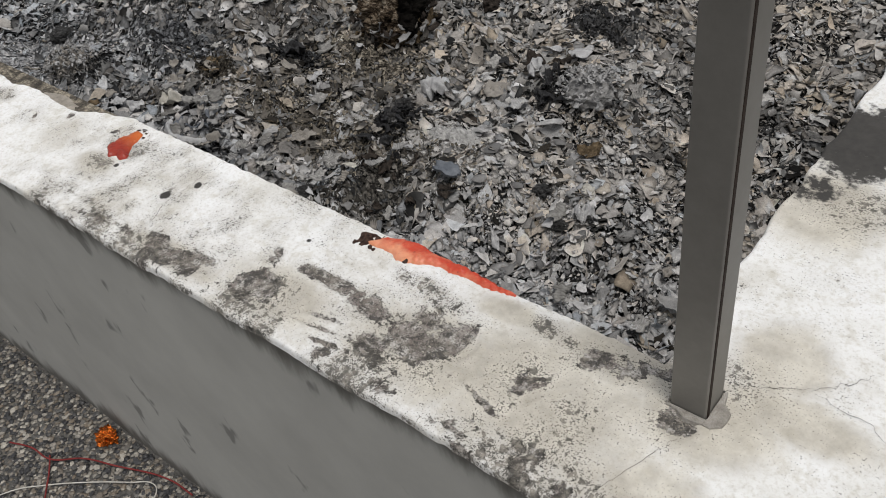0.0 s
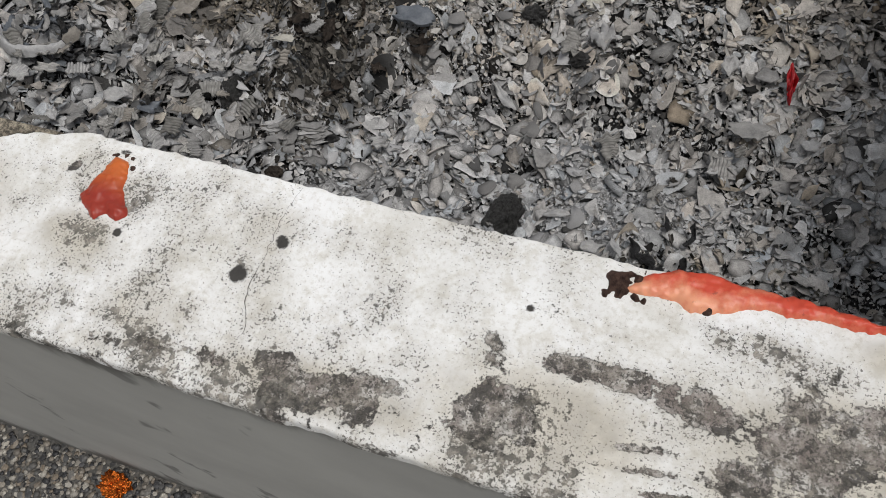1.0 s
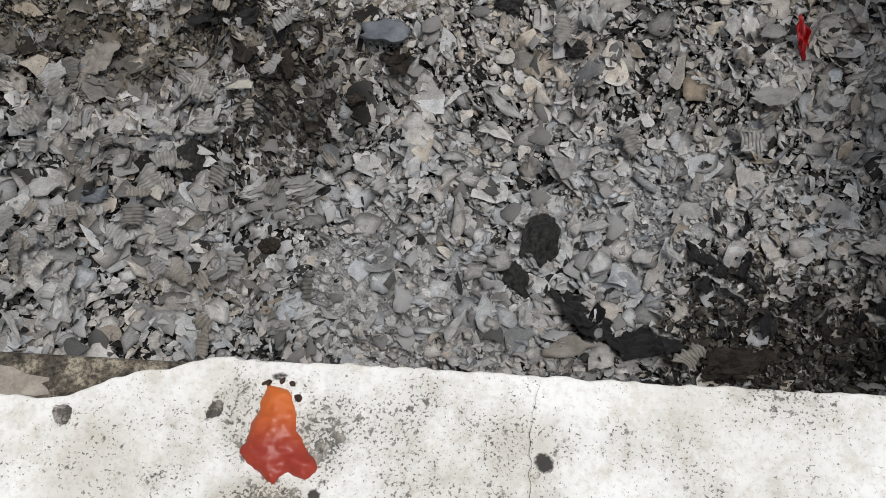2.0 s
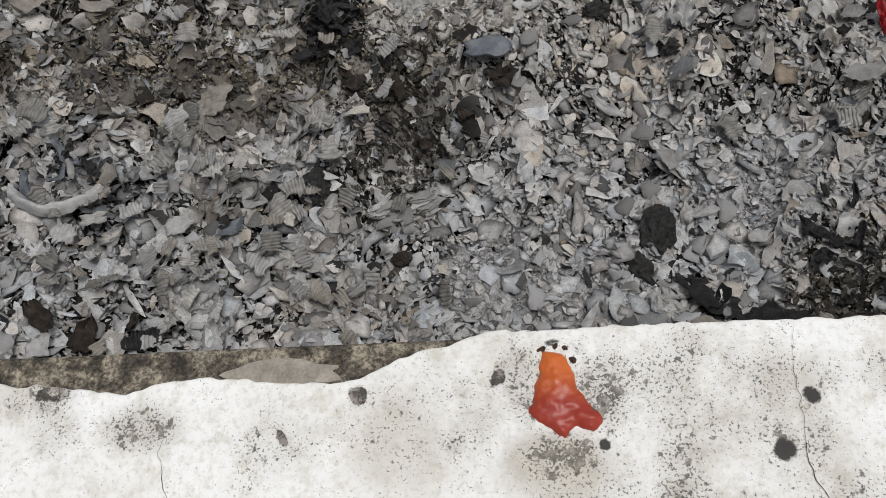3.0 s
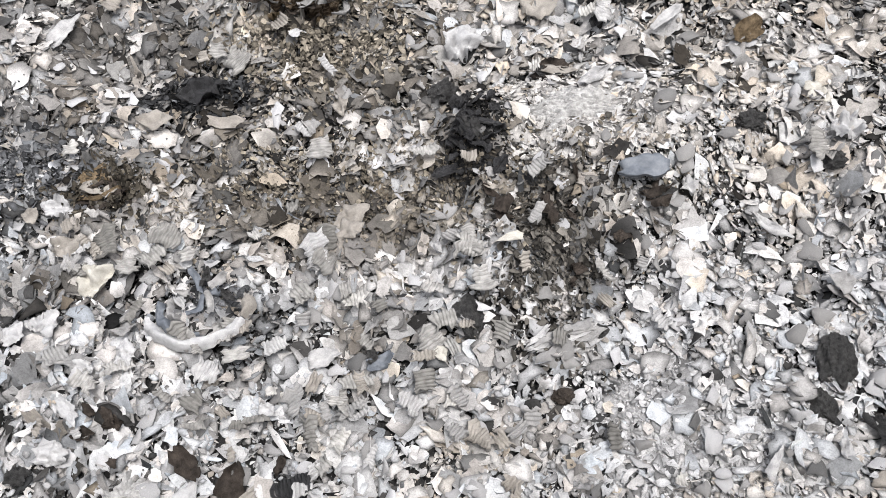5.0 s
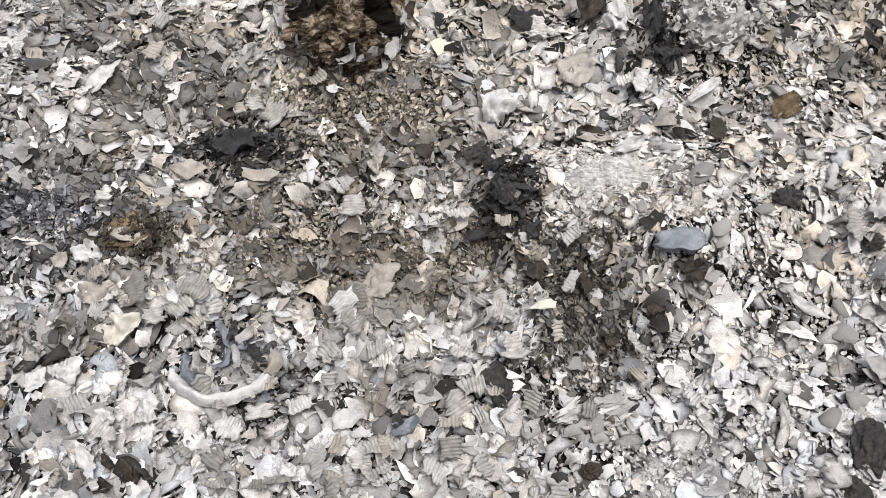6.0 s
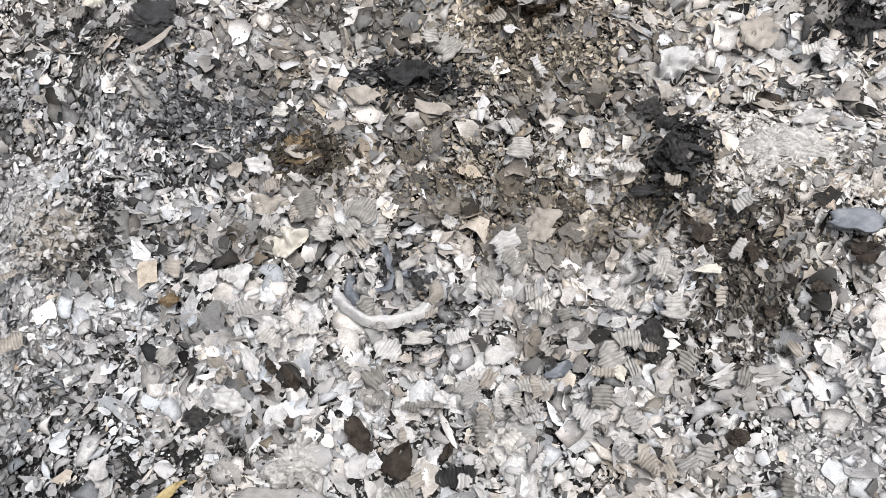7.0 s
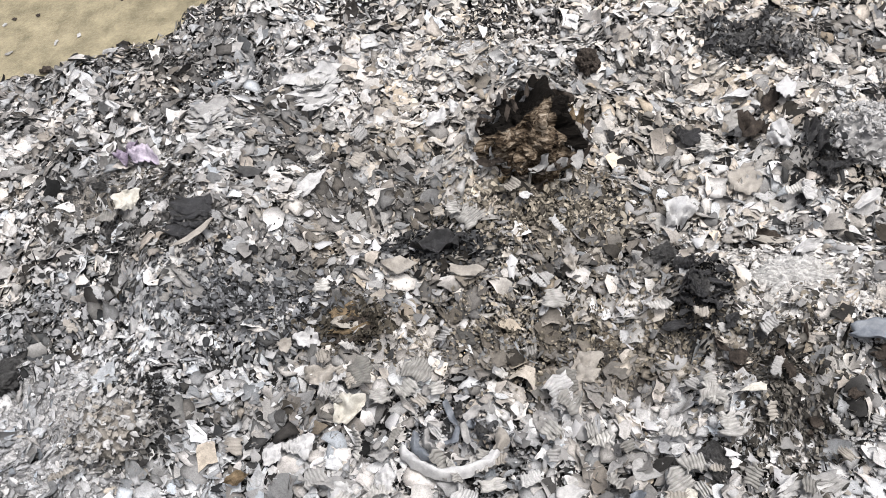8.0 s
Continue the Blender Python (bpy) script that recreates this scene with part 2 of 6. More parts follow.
def limewash(name):
    """Limewash over concrete: r = peeled, g = lichen and soot specks, b = black burn or crack."""
    mat, nt, bsdf = material(name, 0.85)
    a = nt.nodes.new("ShaderNodeAttribute")
    a.attribute_name = "wear"
    sep = nt.nodes.new("ShaderNodeSeparateColor")
    nt.links.new(a.outputs["Color"], sep.inputs[0])
    peel, lichen, burn, stain = sep.outputs[0], sep.outputs[1], sep.outputs[2], a.outputs["Alpha"]
    n0, n1, n2, n3 = noise_of(nt, 24, 10, 0.66), noise_of(nt, 62, 8, 0.66), noise_of(nt, 260, 5, 0.65), noise_of(nt, 10, 7, 0.62)
    blob = noise_of(nt, 125, 3, 0.5)
    dirty = maths(nt, "MAXIMUM", lichen, maths(nt, "MULTIPLY", peel, 0.9))
    # whitewash, greyed and yellowed in patches
    white = ramp_of(nt, n3, [(0.36, (0.68, 0.67, 0.63)), (0.48, (0.79, 0.79, 0.77)), (0.6, (0.83, 0.835, 0.827))])
    white = mix(nt, white, ramp_of(nt, n1, [(0.36, (0.8, 0.775, 0.72)), (0.5, (1, 1, 1))]), 0.7, "MULTIPLY")
    white = mix(nt, white, ramp_of(nt, noise_of(nt, 190, 6, 0.7), [(0.34, (0.72, 0.69, 0.64)), (0.5, (1.02, 1.02, 1.02))]), 0.6, "MULTIPLY")
    haze = maths(nt, "MULTIPLY", dirty, step(nt, n0, 0.3, 0.56))
    white = mix(nt, white, (0.40, 0.375, 0.33), maths(nt, "MULTIPLY", haze, 0.8))
    soak = step(nt, maths(nt, "ADD", stain, maths(nt, "MULTIPLY", maths(nt, "SUBTRACT", n3, 0.5), 1.4)), 0.15, 0.8)
    white = mix(nt, white, ramp_of(nt, n0, [(0.36, (0.35, 0.315, 0.25)), (0.6, (0.6, 0.562, 0.475))]), maths(nt, "MULTIPLY", soak, 0.8))
    # bare concrete under it
    grey = ramp_of(nt, n1, [(0.36, (0.12, 0.103, 0.088)), (0.48, (0.25, 0.226, 0.2)), (0.6, (0.46, 0.44, 0.405))])
    grey = mix(nt, grey, (0.2, 0.165, 0.15), maths(nt, "MULTIPLY", step(nt, noise_of(nt, 30, 6, 0.6), 0.48, 0.6), 0.6))
    grey = mix(nt, grey, (0.042, 0.039, 0.036), maths(nt, "MULTIPLY", step(nt, noise_of(nt, 48, 9, 0.7), 0.53, 0.57), 0.85))
    grey = mix(nt, grey, ramp_of(nt, n2, [(0.38, (0.55, 0.55, 0.55)), (0.56, (1.12, 1.12, 1.12))]), 0.6, "MULTIPLY")
    edge = maths(nt, "ADD", peel, maths(nt, "MULTIPLY", maths(nt, "SUBTRACT", n0, 0.5), 3.0))
    edge = maths(nt, "ADD", edge, maths(nt, "MULTIPLY", maths(nt, "SUBTRACT", n1, 0.5), 1.6))
    bare = step(nt, edge, 0.65, 0.75)
    col = mix(nt, white, grey, bare)
    # rounded lichen colonies and fine soot specks
    colony = step(nt, maths(nt, "ADD", maths(nt, "ADD", maths(nt, "MULTIPLY", blob, 0.6), maths(nt, "MULTIPLY", n0, 0.4)), maths(nt, "MULTIPLY", lichen, 0.18)), 0.66, 0.72)
    dots = noise_of(nt, 430, 3, 0.6)
    speck = step(nt, maths(nt, "ADD", maths(nt, "ADD", maths(nt, "MULTIPLY", dots, 0.7), maths(nt, "MULTIPLY", n0, 0.3)), maths(nt, "MULTIPLY", dirty, 0.125)), 0.605, 0.66)
    dark = ramp_of(nt, noise_of(nt, 90, 6, 0.7), [(0.38, (0.035, 0.033, 0.028)), (0.5, (0.1, 0.092, 0.077)), (0.62, (0.27, 0.245, 0.205))])
    col = mix(nt, col, dark, maths(nt, "MULTIPLY", maths(nt, "MAXIMUM", colony, speck), 0.85))
    black = step(nt, maths(nt, "ADD", burn, maths(nt, "MULTIPLY", maths(nt, "SUBTRACT", n1, 0.5), 1.7)), 0.36, 0.66)
    col = mix(nt, col, mix(nt, (0.015, 0.015, 0.014), (0.075, 0.07, 0.063), n1), black)
    nt.links.new(col, bsdf.inputs["Base Color"])
    h = maths(nt, "SUBTRACT", maths(nt, "ADD", maths(nt, "MULTIPLY", n2, 0.25), maths(nt, "MULTIPLY", n1, 0.4)), maths(nt, "ADD", maths(nt, "MULTIPLY", bare, 0.8), maths(nt, "MULTIPLY", maths(nt, "MAXIMUM", black, colony), 0.4)))
    relief(nt, bsdf, h, 0.8, 0.003)
    return mat


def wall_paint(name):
    """Dull grey paint on render, scuffed, with ragged darker bands under the coping and along the foot."""
    mat, nt, bsdf = material(name, 0.75)
    geo = nt.nodes.new("ShaderNodeNewGeometry").outputs["Position"]
    col = ramp_of(nt, noise_of(nt, 6, 4), [(0.3, (0.42, 0.412, 0.38)), (0.7, (0.51, 0.502, 0.462))])
    m = nt.nodes.new("ShaderNodeMapping")
    m.inputs["Rotation"].default_value = (0, radians(35), 0)
    m.inputs["Scale"].default_value = (13, 10, 7)
    nt.links.new(geo, m.inputs["Vector"])
    scuff = step(nt, noise_of(nt, 1.0, 3, 0.55, m.outputs[0]), 0.625, 0.69)
    col = mix(nt, col, (0.16, 0.155, 0.142), maths(nt, "MULTIPLY", scuff, 0.75))
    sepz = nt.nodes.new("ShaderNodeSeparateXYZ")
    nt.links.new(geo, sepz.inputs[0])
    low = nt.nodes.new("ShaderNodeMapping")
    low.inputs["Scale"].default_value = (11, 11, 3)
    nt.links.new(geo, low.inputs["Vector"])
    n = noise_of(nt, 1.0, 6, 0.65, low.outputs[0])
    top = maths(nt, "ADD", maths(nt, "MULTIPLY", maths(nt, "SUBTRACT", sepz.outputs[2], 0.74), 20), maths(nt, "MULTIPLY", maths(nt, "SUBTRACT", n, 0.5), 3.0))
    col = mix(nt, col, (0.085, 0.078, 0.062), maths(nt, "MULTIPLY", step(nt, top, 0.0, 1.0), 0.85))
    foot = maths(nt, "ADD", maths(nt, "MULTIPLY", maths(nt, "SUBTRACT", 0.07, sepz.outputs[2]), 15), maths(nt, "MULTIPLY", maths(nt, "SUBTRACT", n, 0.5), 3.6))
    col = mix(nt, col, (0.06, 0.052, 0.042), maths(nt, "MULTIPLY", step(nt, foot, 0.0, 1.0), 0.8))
    fleck = step(nt, noise_of(nt, 130, 2, 0.5), 0.74, 0.78)
    col = mix(nt, col, (0.5, 0.5, 0.48), maths(nt, "MULTIPLY", fleck, 0.6))
    nt.links.new(col, bsdf.inputs["Base Color"])
    relief(nt, bsdf, noise_of(nt, 90, 5), 0.25, 0.002)
    return mat


M_LIME = limewash("peeling_limewash")
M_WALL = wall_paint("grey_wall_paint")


def mossy(name, lit=(0.34, 0.31, 0.255)):
    mat, nt, bsdf = material(name, 0.95)
    n1, n2 = noise_of(nt, 55, 8, 0.68), noise_of(nt, 260, 5, 0.7)
    col = ramp_of(nt, n1, [(0.38, (0.035, 0.031, 0.026)), (0.5, (0.115, 0.102, 0.083)), (0.6, lit)])
    col = mix(nt, col, ramp_of(nt, n2, [(0.4, (0.28, 0.27, 0.25)), (0.56, (1.25, 1.2, 1.1))]), 0.85, "MULTIPLY")
    nt.links.new(col, bsdf.inputs["Base Color"])
    relief(nt, bsdf, n2, 0.8, 0.004)
    return mat


M_LEDGE = mossy("lichened_concrete")
M_PATCH = simple("smooth_mortar", (0.19, 0.172, 0.145), (0.47, 0.43, 0.37), 45, bump=0.7, dist=0.003)
M_POST = simple("grey_painted_steel", (0.155, 0.147, 0.132), (0.205, 0.196, 0.178), 9, rough=0.5, bump=0.06, metal=0.25, sheen=0.5)
M_SEAM = simple("rusted_seam", (0.02, 0.015, 0.012), (0.05, 0.035, 0.028), 60, rough=0.8)
M_MORTAR = simple("cracked_mortar", (0.22, 0.2, 0.17), (0.5, 0.475, 0.43), 60, bump=0.8, dist=0.004)
M_MUD = simple("wet_mud_floor", (0.085, 0.073, 0.043), (0.28, 0.245, 0.16), 13, rough=0.35, bump=0.6, dist=0.004, sheen=0.5)
def paving(name):
    """Small pebbles set in mortar."""
    mat, nt, bsdf = material(name, 0.75)
    v = nt.nodes.new("ShaderNodeTexVoronoi")
    v.inputs["Scale"].default_value = 85
    nt.links.new(nt.nodes.new("ShaderNodeNewGeometry").outputs["Position"], v.inputs["Vector"])
    sep = nt.nodes.new("ShaderNodeSeparateColor")
    nt.links.new(v.outputs["Color"], sep.inputs[0])
    col = ramp_of(nt, sep.outputs[0], [(0.0, (0.03, 0.03, 0.031)), (0.35, (0.08, 0.078, 0.073)), (0.6, (0.16, 0.14, 0.115)), (0.85, (0.27, 0.25, 0.22)), (1.0, (0.42, 0.39, 0.34))])
    rim = step(nt, v.outputs["Distance"], 0.42, 0.58)
    col = mix(nt, col, ramp_of(nt, noise_of(nt, 200, 4), [(0.3, (0.045, 0.043, 0.04)), (0.7, (0.12, 0.115, 0.105))]), rim)
    col = mix(nt, col, ramp_of(nt, noise_of(nt, 1.3, 5), [(0.3, (0.75, 0.74, 0.72)), (0.7, (1.1, 1.1, 1.1))]), 1.0, "MULTIPLY")
    nt.links.new(col, bsdf.inputs["Base Color"])
    relief(nt, bsdf, maths(nt, "SUBTRACT", 1.0, v.outputs["Distance"]), 0.8, 0.004)
    return mat


M_GROUT = paving("pebble_paving")
M_FOIL = simple("orange_foil", (0.2, 0.035, 0.004), (0.62, 0.16, 0.02), 60, rough=0.25, bump=0.6, metal=0.85, sheen=0.5)
M_CORD = simple("red_cord", (0.12, 0.018, 0.02), (0.24, 0.05, 0.045), 60, rough=0.8)
M_WIRE = simple("pale_wire", (0.42, 0.4, 0.36), (0.6, 0.58, 0.53), 60, rough=0.5, sheen=0.5)


def wax(name, near, far, y0, y1, patchy=2.0):
    """Candle wax, paler towards the side where it ran thin, with soot specks."""
    mat, nt, bsdf = material(name, 0.42)
    sep = nt.nodes.new("ShaderNodeSeparateXYZ")
    nt.links.new(nt.nodes.new("ShaderNodeNewGeometry").outputs["Position"], sep.inputs[0])
    n = noise_of(nt, 38, 6, 0.65)
    along = maths(nt, "ADD", step(nt, sep.outputs[1], y0, y1), maths(nt, "MULTIPLY", maths(nt, "SUBTRACT", n, 0.5), patchy))
    col = ramp_of(nt, along, [(0.0, near), (1.0, far)])
    soot = step(nt, noise_of(nt, 90, 6, 0.7), 0.6, 0.74)
    col = mix(nt, col, (0.09, 0.025, 0.02), maths(nt, "MULTIPLY", soot, 0.65))
    nt.links.new(col, bsdf.inputs["Base Color"])
    bsdf.inputs["Subsurface Weight"].default_value = 0.2
    bsdf.inputs["Subsurface Radius"].default_value = (0.012, 0.004, 0.002)
    bsdf.inputs["Subsurface Scale"].default_value = 0.5
    relief(nt, bsdf, noise_of(nt, 140, 4), 0.25, 0.0015)
    return mat


M_WAX = wax("red_wax", (0.30, 0.03, 0.014), (0.56, 0.13, 0.02), 0.588, 0.632, 0.5)
M_WAX_PALE = wax("orange_wax", (0.76, 0.32, 0.18), (0.58, 0.065, 0.028), 0.632, 0.657, 3.0)
M_SCORCH = simple("scorched_wax", (0.008, 0.005, 0.005), (0.15, 0.09, 0.07), 190, rough=0.6, bump=0.9, dist=0.003)


# ---- ground outside, pit floor and walls ----
def slab(name, x0, x1, y0, y1, z0, z1, mat, label, bevel=0.0, kind="structure"):
    me = bpy.data.meshes.new(name)
    bm = box(x0, x1, y0, y1, z0, z1, bevel)
    bm.to_mesh(me)
    bm.free()
    me.materials.append(mat)
    return tagged(new(name, me), label, name.split("_")[0], "", kind)


def ground_sheet():
    """One sheet with a hole where the pit lies."""
    bm = bmesh.new()
    xs, ys = [-400, WEST_IN - 0.1, EAST_OUT - 0.05, 400], [-400, OUT_Y + 0.05, NORTH_IN + 0.1, 400]
    grid = [[bm.verts.new((x, y, 0)) for y in ys] for x in xs]
    for i in range(3):
        for j in range(3):
            if not (i == 1 and j == 1):
                bm.faces.new((grid[i][j], grid[i + 1][j], grid[i + 1][j + 1], grid[i][j + 1]))
    me = bpy.data.meshes.new("ground")
    bm.to_mesh(me)
    bm.free()
    me.materials.append(M_GROUT)
    return tagged(new("ground", me), "exposed aggregate paving of small grey and brown pebbles", "ground", "", "structure")


ground = ground_sheet()
slab("pit_floor", WEST_IN - 0.05, EAST_IN + 0.05, IN_Y - 0.05, NORTH_IN + 0.05, -0.1, PIT_Z, M_MUD, "wet yellowish mud floor showing past the ash")
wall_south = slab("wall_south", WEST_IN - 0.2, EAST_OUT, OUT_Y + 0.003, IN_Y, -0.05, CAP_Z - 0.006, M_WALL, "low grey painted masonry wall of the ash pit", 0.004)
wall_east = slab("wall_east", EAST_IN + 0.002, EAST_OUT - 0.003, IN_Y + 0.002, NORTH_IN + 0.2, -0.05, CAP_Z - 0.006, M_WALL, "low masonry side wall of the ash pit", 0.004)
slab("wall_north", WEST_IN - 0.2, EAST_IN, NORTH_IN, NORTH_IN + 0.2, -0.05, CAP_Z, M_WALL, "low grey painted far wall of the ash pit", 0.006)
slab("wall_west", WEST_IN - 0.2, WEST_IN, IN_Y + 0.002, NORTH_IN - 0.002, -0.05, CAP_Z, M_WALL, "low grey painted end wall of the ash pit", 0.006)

# worn marks on the coping: centre, half sizes, strength
PEEL, SPECK, BURN, STAIN = [], [], [], []


def mark(kind, x, y, rx, ry, k=1.0, turn=0.0):
    kind.append((x, y, rx, ry, k, radians(turn)))


def marks_at(kind, x, y):
    out = np.zeros_like(x)
    for cx, cy, rx, ry, k, a in kind:
        u, v = (x - cx) * math.cos(a) + (y - cy) * math.sin(a), -(x - cx) * math.sin(a) + (y - cy) * math.cos(a)
        d = np.sqrt((u / rx) ** 2 + (v / ry) ** 2)
        out = np.maximum(out, k * np.clip(1.5 - d, 0, 0.92))
    return out


mark(PEEL, -0.905, 0.473, 0.062, 0.020)
mark(PEEL, -0.85, 0.488, 0.030, 0.020)
mark(PEEL, -0.94, 0.482, 0.03, 0.018)
mark(PEEL, -0.755, 0.497, 0.035, 0.035, 0.85)
mark(PEEL, -0.784, 0.547, 0.022, 0.018, 0.75)
mark(PEEL, -0.67, 0.556, 0.065, 0.013)
mark(PEEL, -0.60, 0.548, 0.05, 0.015, 0.9)
mark(PEEL, -0.53, 0.548, 0.055, 0.042)
mark(PEEL, -0.485, 0.56, 0.03, 0.03)
mark(PEEL, -0.57, 0.505, 0.04, 0.02, 0.8)
mark(PEEL, -0.52, 0.47, 0.03, 0.02, 0.7)
mark(PEEL, -0.64, 0.505, 0.05, 0.004, 0.8, 8)
mark(PEEL, -0.63, 0.49, 0.06, 0.004, 0.75, 8)
mark(PEEL, -0.60, 0.476, 0.05, 0.004, 0.7, 8)
mark(PEEL, -1.045, 0.466, 0.035, 0.012, 0.85)
mark(PEEL, -1.118, 0.462, 0.03, 0.010, 0.7)
mark(PEEL, -1.01, 0.475, 0.018, 0.014, 0.9)
mark(PEEL, -0.315, 0.628, 0.045, 0.022, 0.9)
mark(PEEL, -0.27, 0.648, 0.03, 0.014, 0.9)
mark(PEEL, -0.215, 0.593, 0.022, 0.018)
mark(PEEL, -0.30, 0.47, 0.06, 0.02, 0.75)
mark(PEEL, -0.40, 0.47, 0.05, 0.02, 0.7)
mark(PEEL, -0.24, 0.458, 0.05, 0.015, 0.8)
mark(PEEL, -0.41, 0.51, 0.05, 0.004, 0.7, -20)
mark(PEEL, -0.37, 0.546, 0.025, 0.02, 0.65)
mark(PEEL, -1.23, 0.623, 0.006, 0.013, 0.8, -20)
mark(PEEL, -1.345, 0.608, 0.008, 0.008, 0.9)
mark(PEEL, -1.406, 0.577, 0.004, 0.009, 1.0, 30)
mark(PEEL, -1.69, 0.556, 0.035, 0.016, 0.95)
mark(PEEL, -1.606, 0.62, 0.015, 0.007, 0.9)
mark(PEEL, -2.04, 0.62, 0.006, 0.012, 1.0)
mark(SPECK, -1.19, 0.556, 0.03, 0.022, 0.9)
mark(SPECK, -1.175, 0.535, 0.05, 0.03, 0.6)
mark(SPECK, -1.087, 0.52, 0.028, 0.022, 0.8)
mark(SPECK, -1.018, 0.605, 0.022, 0.03, 0.75)
mark(SPECK, -0.98, 0.61, 0.02, 0.02, 0.6)
mark(SPECK, -1.27, 0.57, 0.014, 0.012, 0.8)
mark(SPECK, -0.928, 0.612, 0.025, 0.018, 0.5)
mark(SPECK, -0.822, 0.584, 0.03, 0.025, 0.4)
mark(SPECK, -0.577, 0.612, 0.05, 0.014, 0.9)
mark(SPECK, -0.54, 0.60, 0.05, 0.02, 0.7)
mark(SPECK, -0.72, 0.50, 0.05, 0.04, 0.8)
mark(SPECK, -0.88, 0.475, 0.08, 0.03, 0.6)
mark(SPECK, -1.07, 0.48, 0.1, 0.03, 0.65)
mark(SPECK, -0.53, 0.53, 0.1, 0.07, 0.7)
mark(SPECK, -0.3, 0.47, 0.14, 0.03, 0.9)
mark(SPECK, -0.39, 0.55, 0.05, 0.06, 0.6)
mark(SPECK, -0.40, 0.632, 0.026, 0.014, 1.0)
mark(SPECK, -0.364, 0.626, 0.02, 0.01, 0.9)
mark(SPECK, -0.22, 0.6, 0.04, 0.04, 0.5)
mark(SPECK, -1.41, 0.58, 0.03, 0.03, 0.35)
mark(SPECK, -1.30, 0.585, 0.05, 0.04, 0.45)
mark(SPECK, -1.669, 0.612, 0.014, 0.012, 0.95)
mark(SPECK, -1.62, 0.615, 0.03, 0.015, 0.8)
mark(SPECK, -1.525, 0.588, 0.03, 0.018, 0.8)
mark(SPECK, -1.60, 0.59, 0.02, 0.02, 0.5)
mark(SPECK, -1.776, 0.567, 0.012, 0.012, 0.9)
mark(SPECK, -1.17, 0.625, 0.05, 0.03, 0.55)
mark(SPECK, -0.2, 0.66, 0.07, 0.05, 0.6)
mark(SPECK, -0.18, 1.0, 0.07, 0.05, 0.8)
mark(STAIN, -0.19, 0.615, 0.07, 0.055, 1.0)
mark(STAIN, -0.12, 0.66, 0.09, 0.03, 0.9)
mark(STAIN, -0.16, 0.72, 0.05, 0.06, 0.8)
mark(STAIN, -0.30, 0.64, 0.09, 0.03, 1.0)
mark(STAIN, -0.36, 0.55, 0.13, 0.09, 0.85)
mark(STAIN, -0.20, 0.50, 0.06, 0.05, 0.8)
mark(STAIN, -0.45, 0.63, 0.05, 0.02, 0.9)
mark(STAIN, -0.37, 0.60, 0.09, 0.05, 0.7)
mark(STAIN, -0.27, 0.52, 0.06, 0.06, 0.7)
mark(STAIN, -0.50, 0.53, 0.12, 0.06, 0.8)
mark(STAIN, -0.72, 0.50, 0.10, 0.05, 0.7)
mark(STAIN, -0.90, 0.475, 0.12, 0.025, 0.7)
mark(STAIN, -1.19, 0.545, 0.05, 0.03, 0.5)
mark(STAIN, -1.31, 0.565, 0.05, 0.05, 0.5)
mark(STAIN, -1.01, 0.60, 0.03, 0.03, 0.5)
mark(STAIN, -0.22, 0.98, 0.08, 0.08, 0.9)
mark(STAIN, -1.08, 0.50, 0.05, 0.03, 0.5)
mark(SPECK, -0.31, 0.52, 0.05, 0.06, 0.7)
mark(BURN, -1.016, 0.556, 0.0085, 0.0085)
mark(BURN, -0.99, 0.596, 0.007, 0.007)
mark(BURN, -0.755, 0.595, 0.004, 0.004, 0.8)
mark(BURN, -1.15, 0.563, 0.004, 0.004, 0.9)
mark(BURN, -0.22, 1.13, 0.07, 0.085, 1.0)
mark(BURN, -0.24, 1.01, 0.03, 0.03, 0.8)
mark(BURN, -1.186, 0.646, 0.008, 0.004, 0.55)
mark(SPECK, -1.205, 0.615, 0.02, 0.04, 0.85)
mark(SPECK, -1.15, 0.61, 0.025, 0.035, 0.8)
mark(SPECK, -1.175, 0.555, 0.03, 0.015, 1.0)
mark(SPECK, -1.0, 0.58, 0.03, 0.04, 0.6)
mark(SPECK, -1.09, 0.60, 0.05, 0.04, 0.55)
mark(BURN, -0.40, 0.634, 0.012, 0.006, 0.55)
mark(BURN, -1.695, 0.552, 0.02, 0.006, 0.6)


def crack(x0, y0, x1, y1, parent, seed, wob=0.007):
    """A hairline crack: a thin dark ribbon that wanders and thins out."""
    n = 90
    f = np.linspace(0, 1, n)
    dx, dy = x1 - x0, y1 - y0
    ln = math.hypot(dx, dy)
    off = wob * (field(f * ln, f * 0 + seed, 0.03, 7) - 0.5) * 2 + 0.006 * (field(f * ln, f * 0 + seed, 0.007, 8) - 0.5)
    half = (0.0001 + 0.00035 * field(f * ln, f * 0, 0.012, 9)) * np.sin(0.15 + f * 2.85)
    cx, cy = x0 + dx * f - dy / ln * off, y0 + dy * f + dx / ln * off
    a = np.stack([cx - dy / ln * half, cy + dx / ln * half, f * 0 + CAP_Z + 0.0012], -1)
    b = np.stack([cx + dy / ln * half, cy - dx / ln * half, f * 0 + CAP_Z + 0.0012], -1)
    k = np.arange(n - 1)
    me = mesh_from("crack", np.concatenate([a, b]), np.stack([k, k + n, k + n + 1, k + 1], -1))
    mpart("crack", me, M_SEAM, parent, "hairline crack")


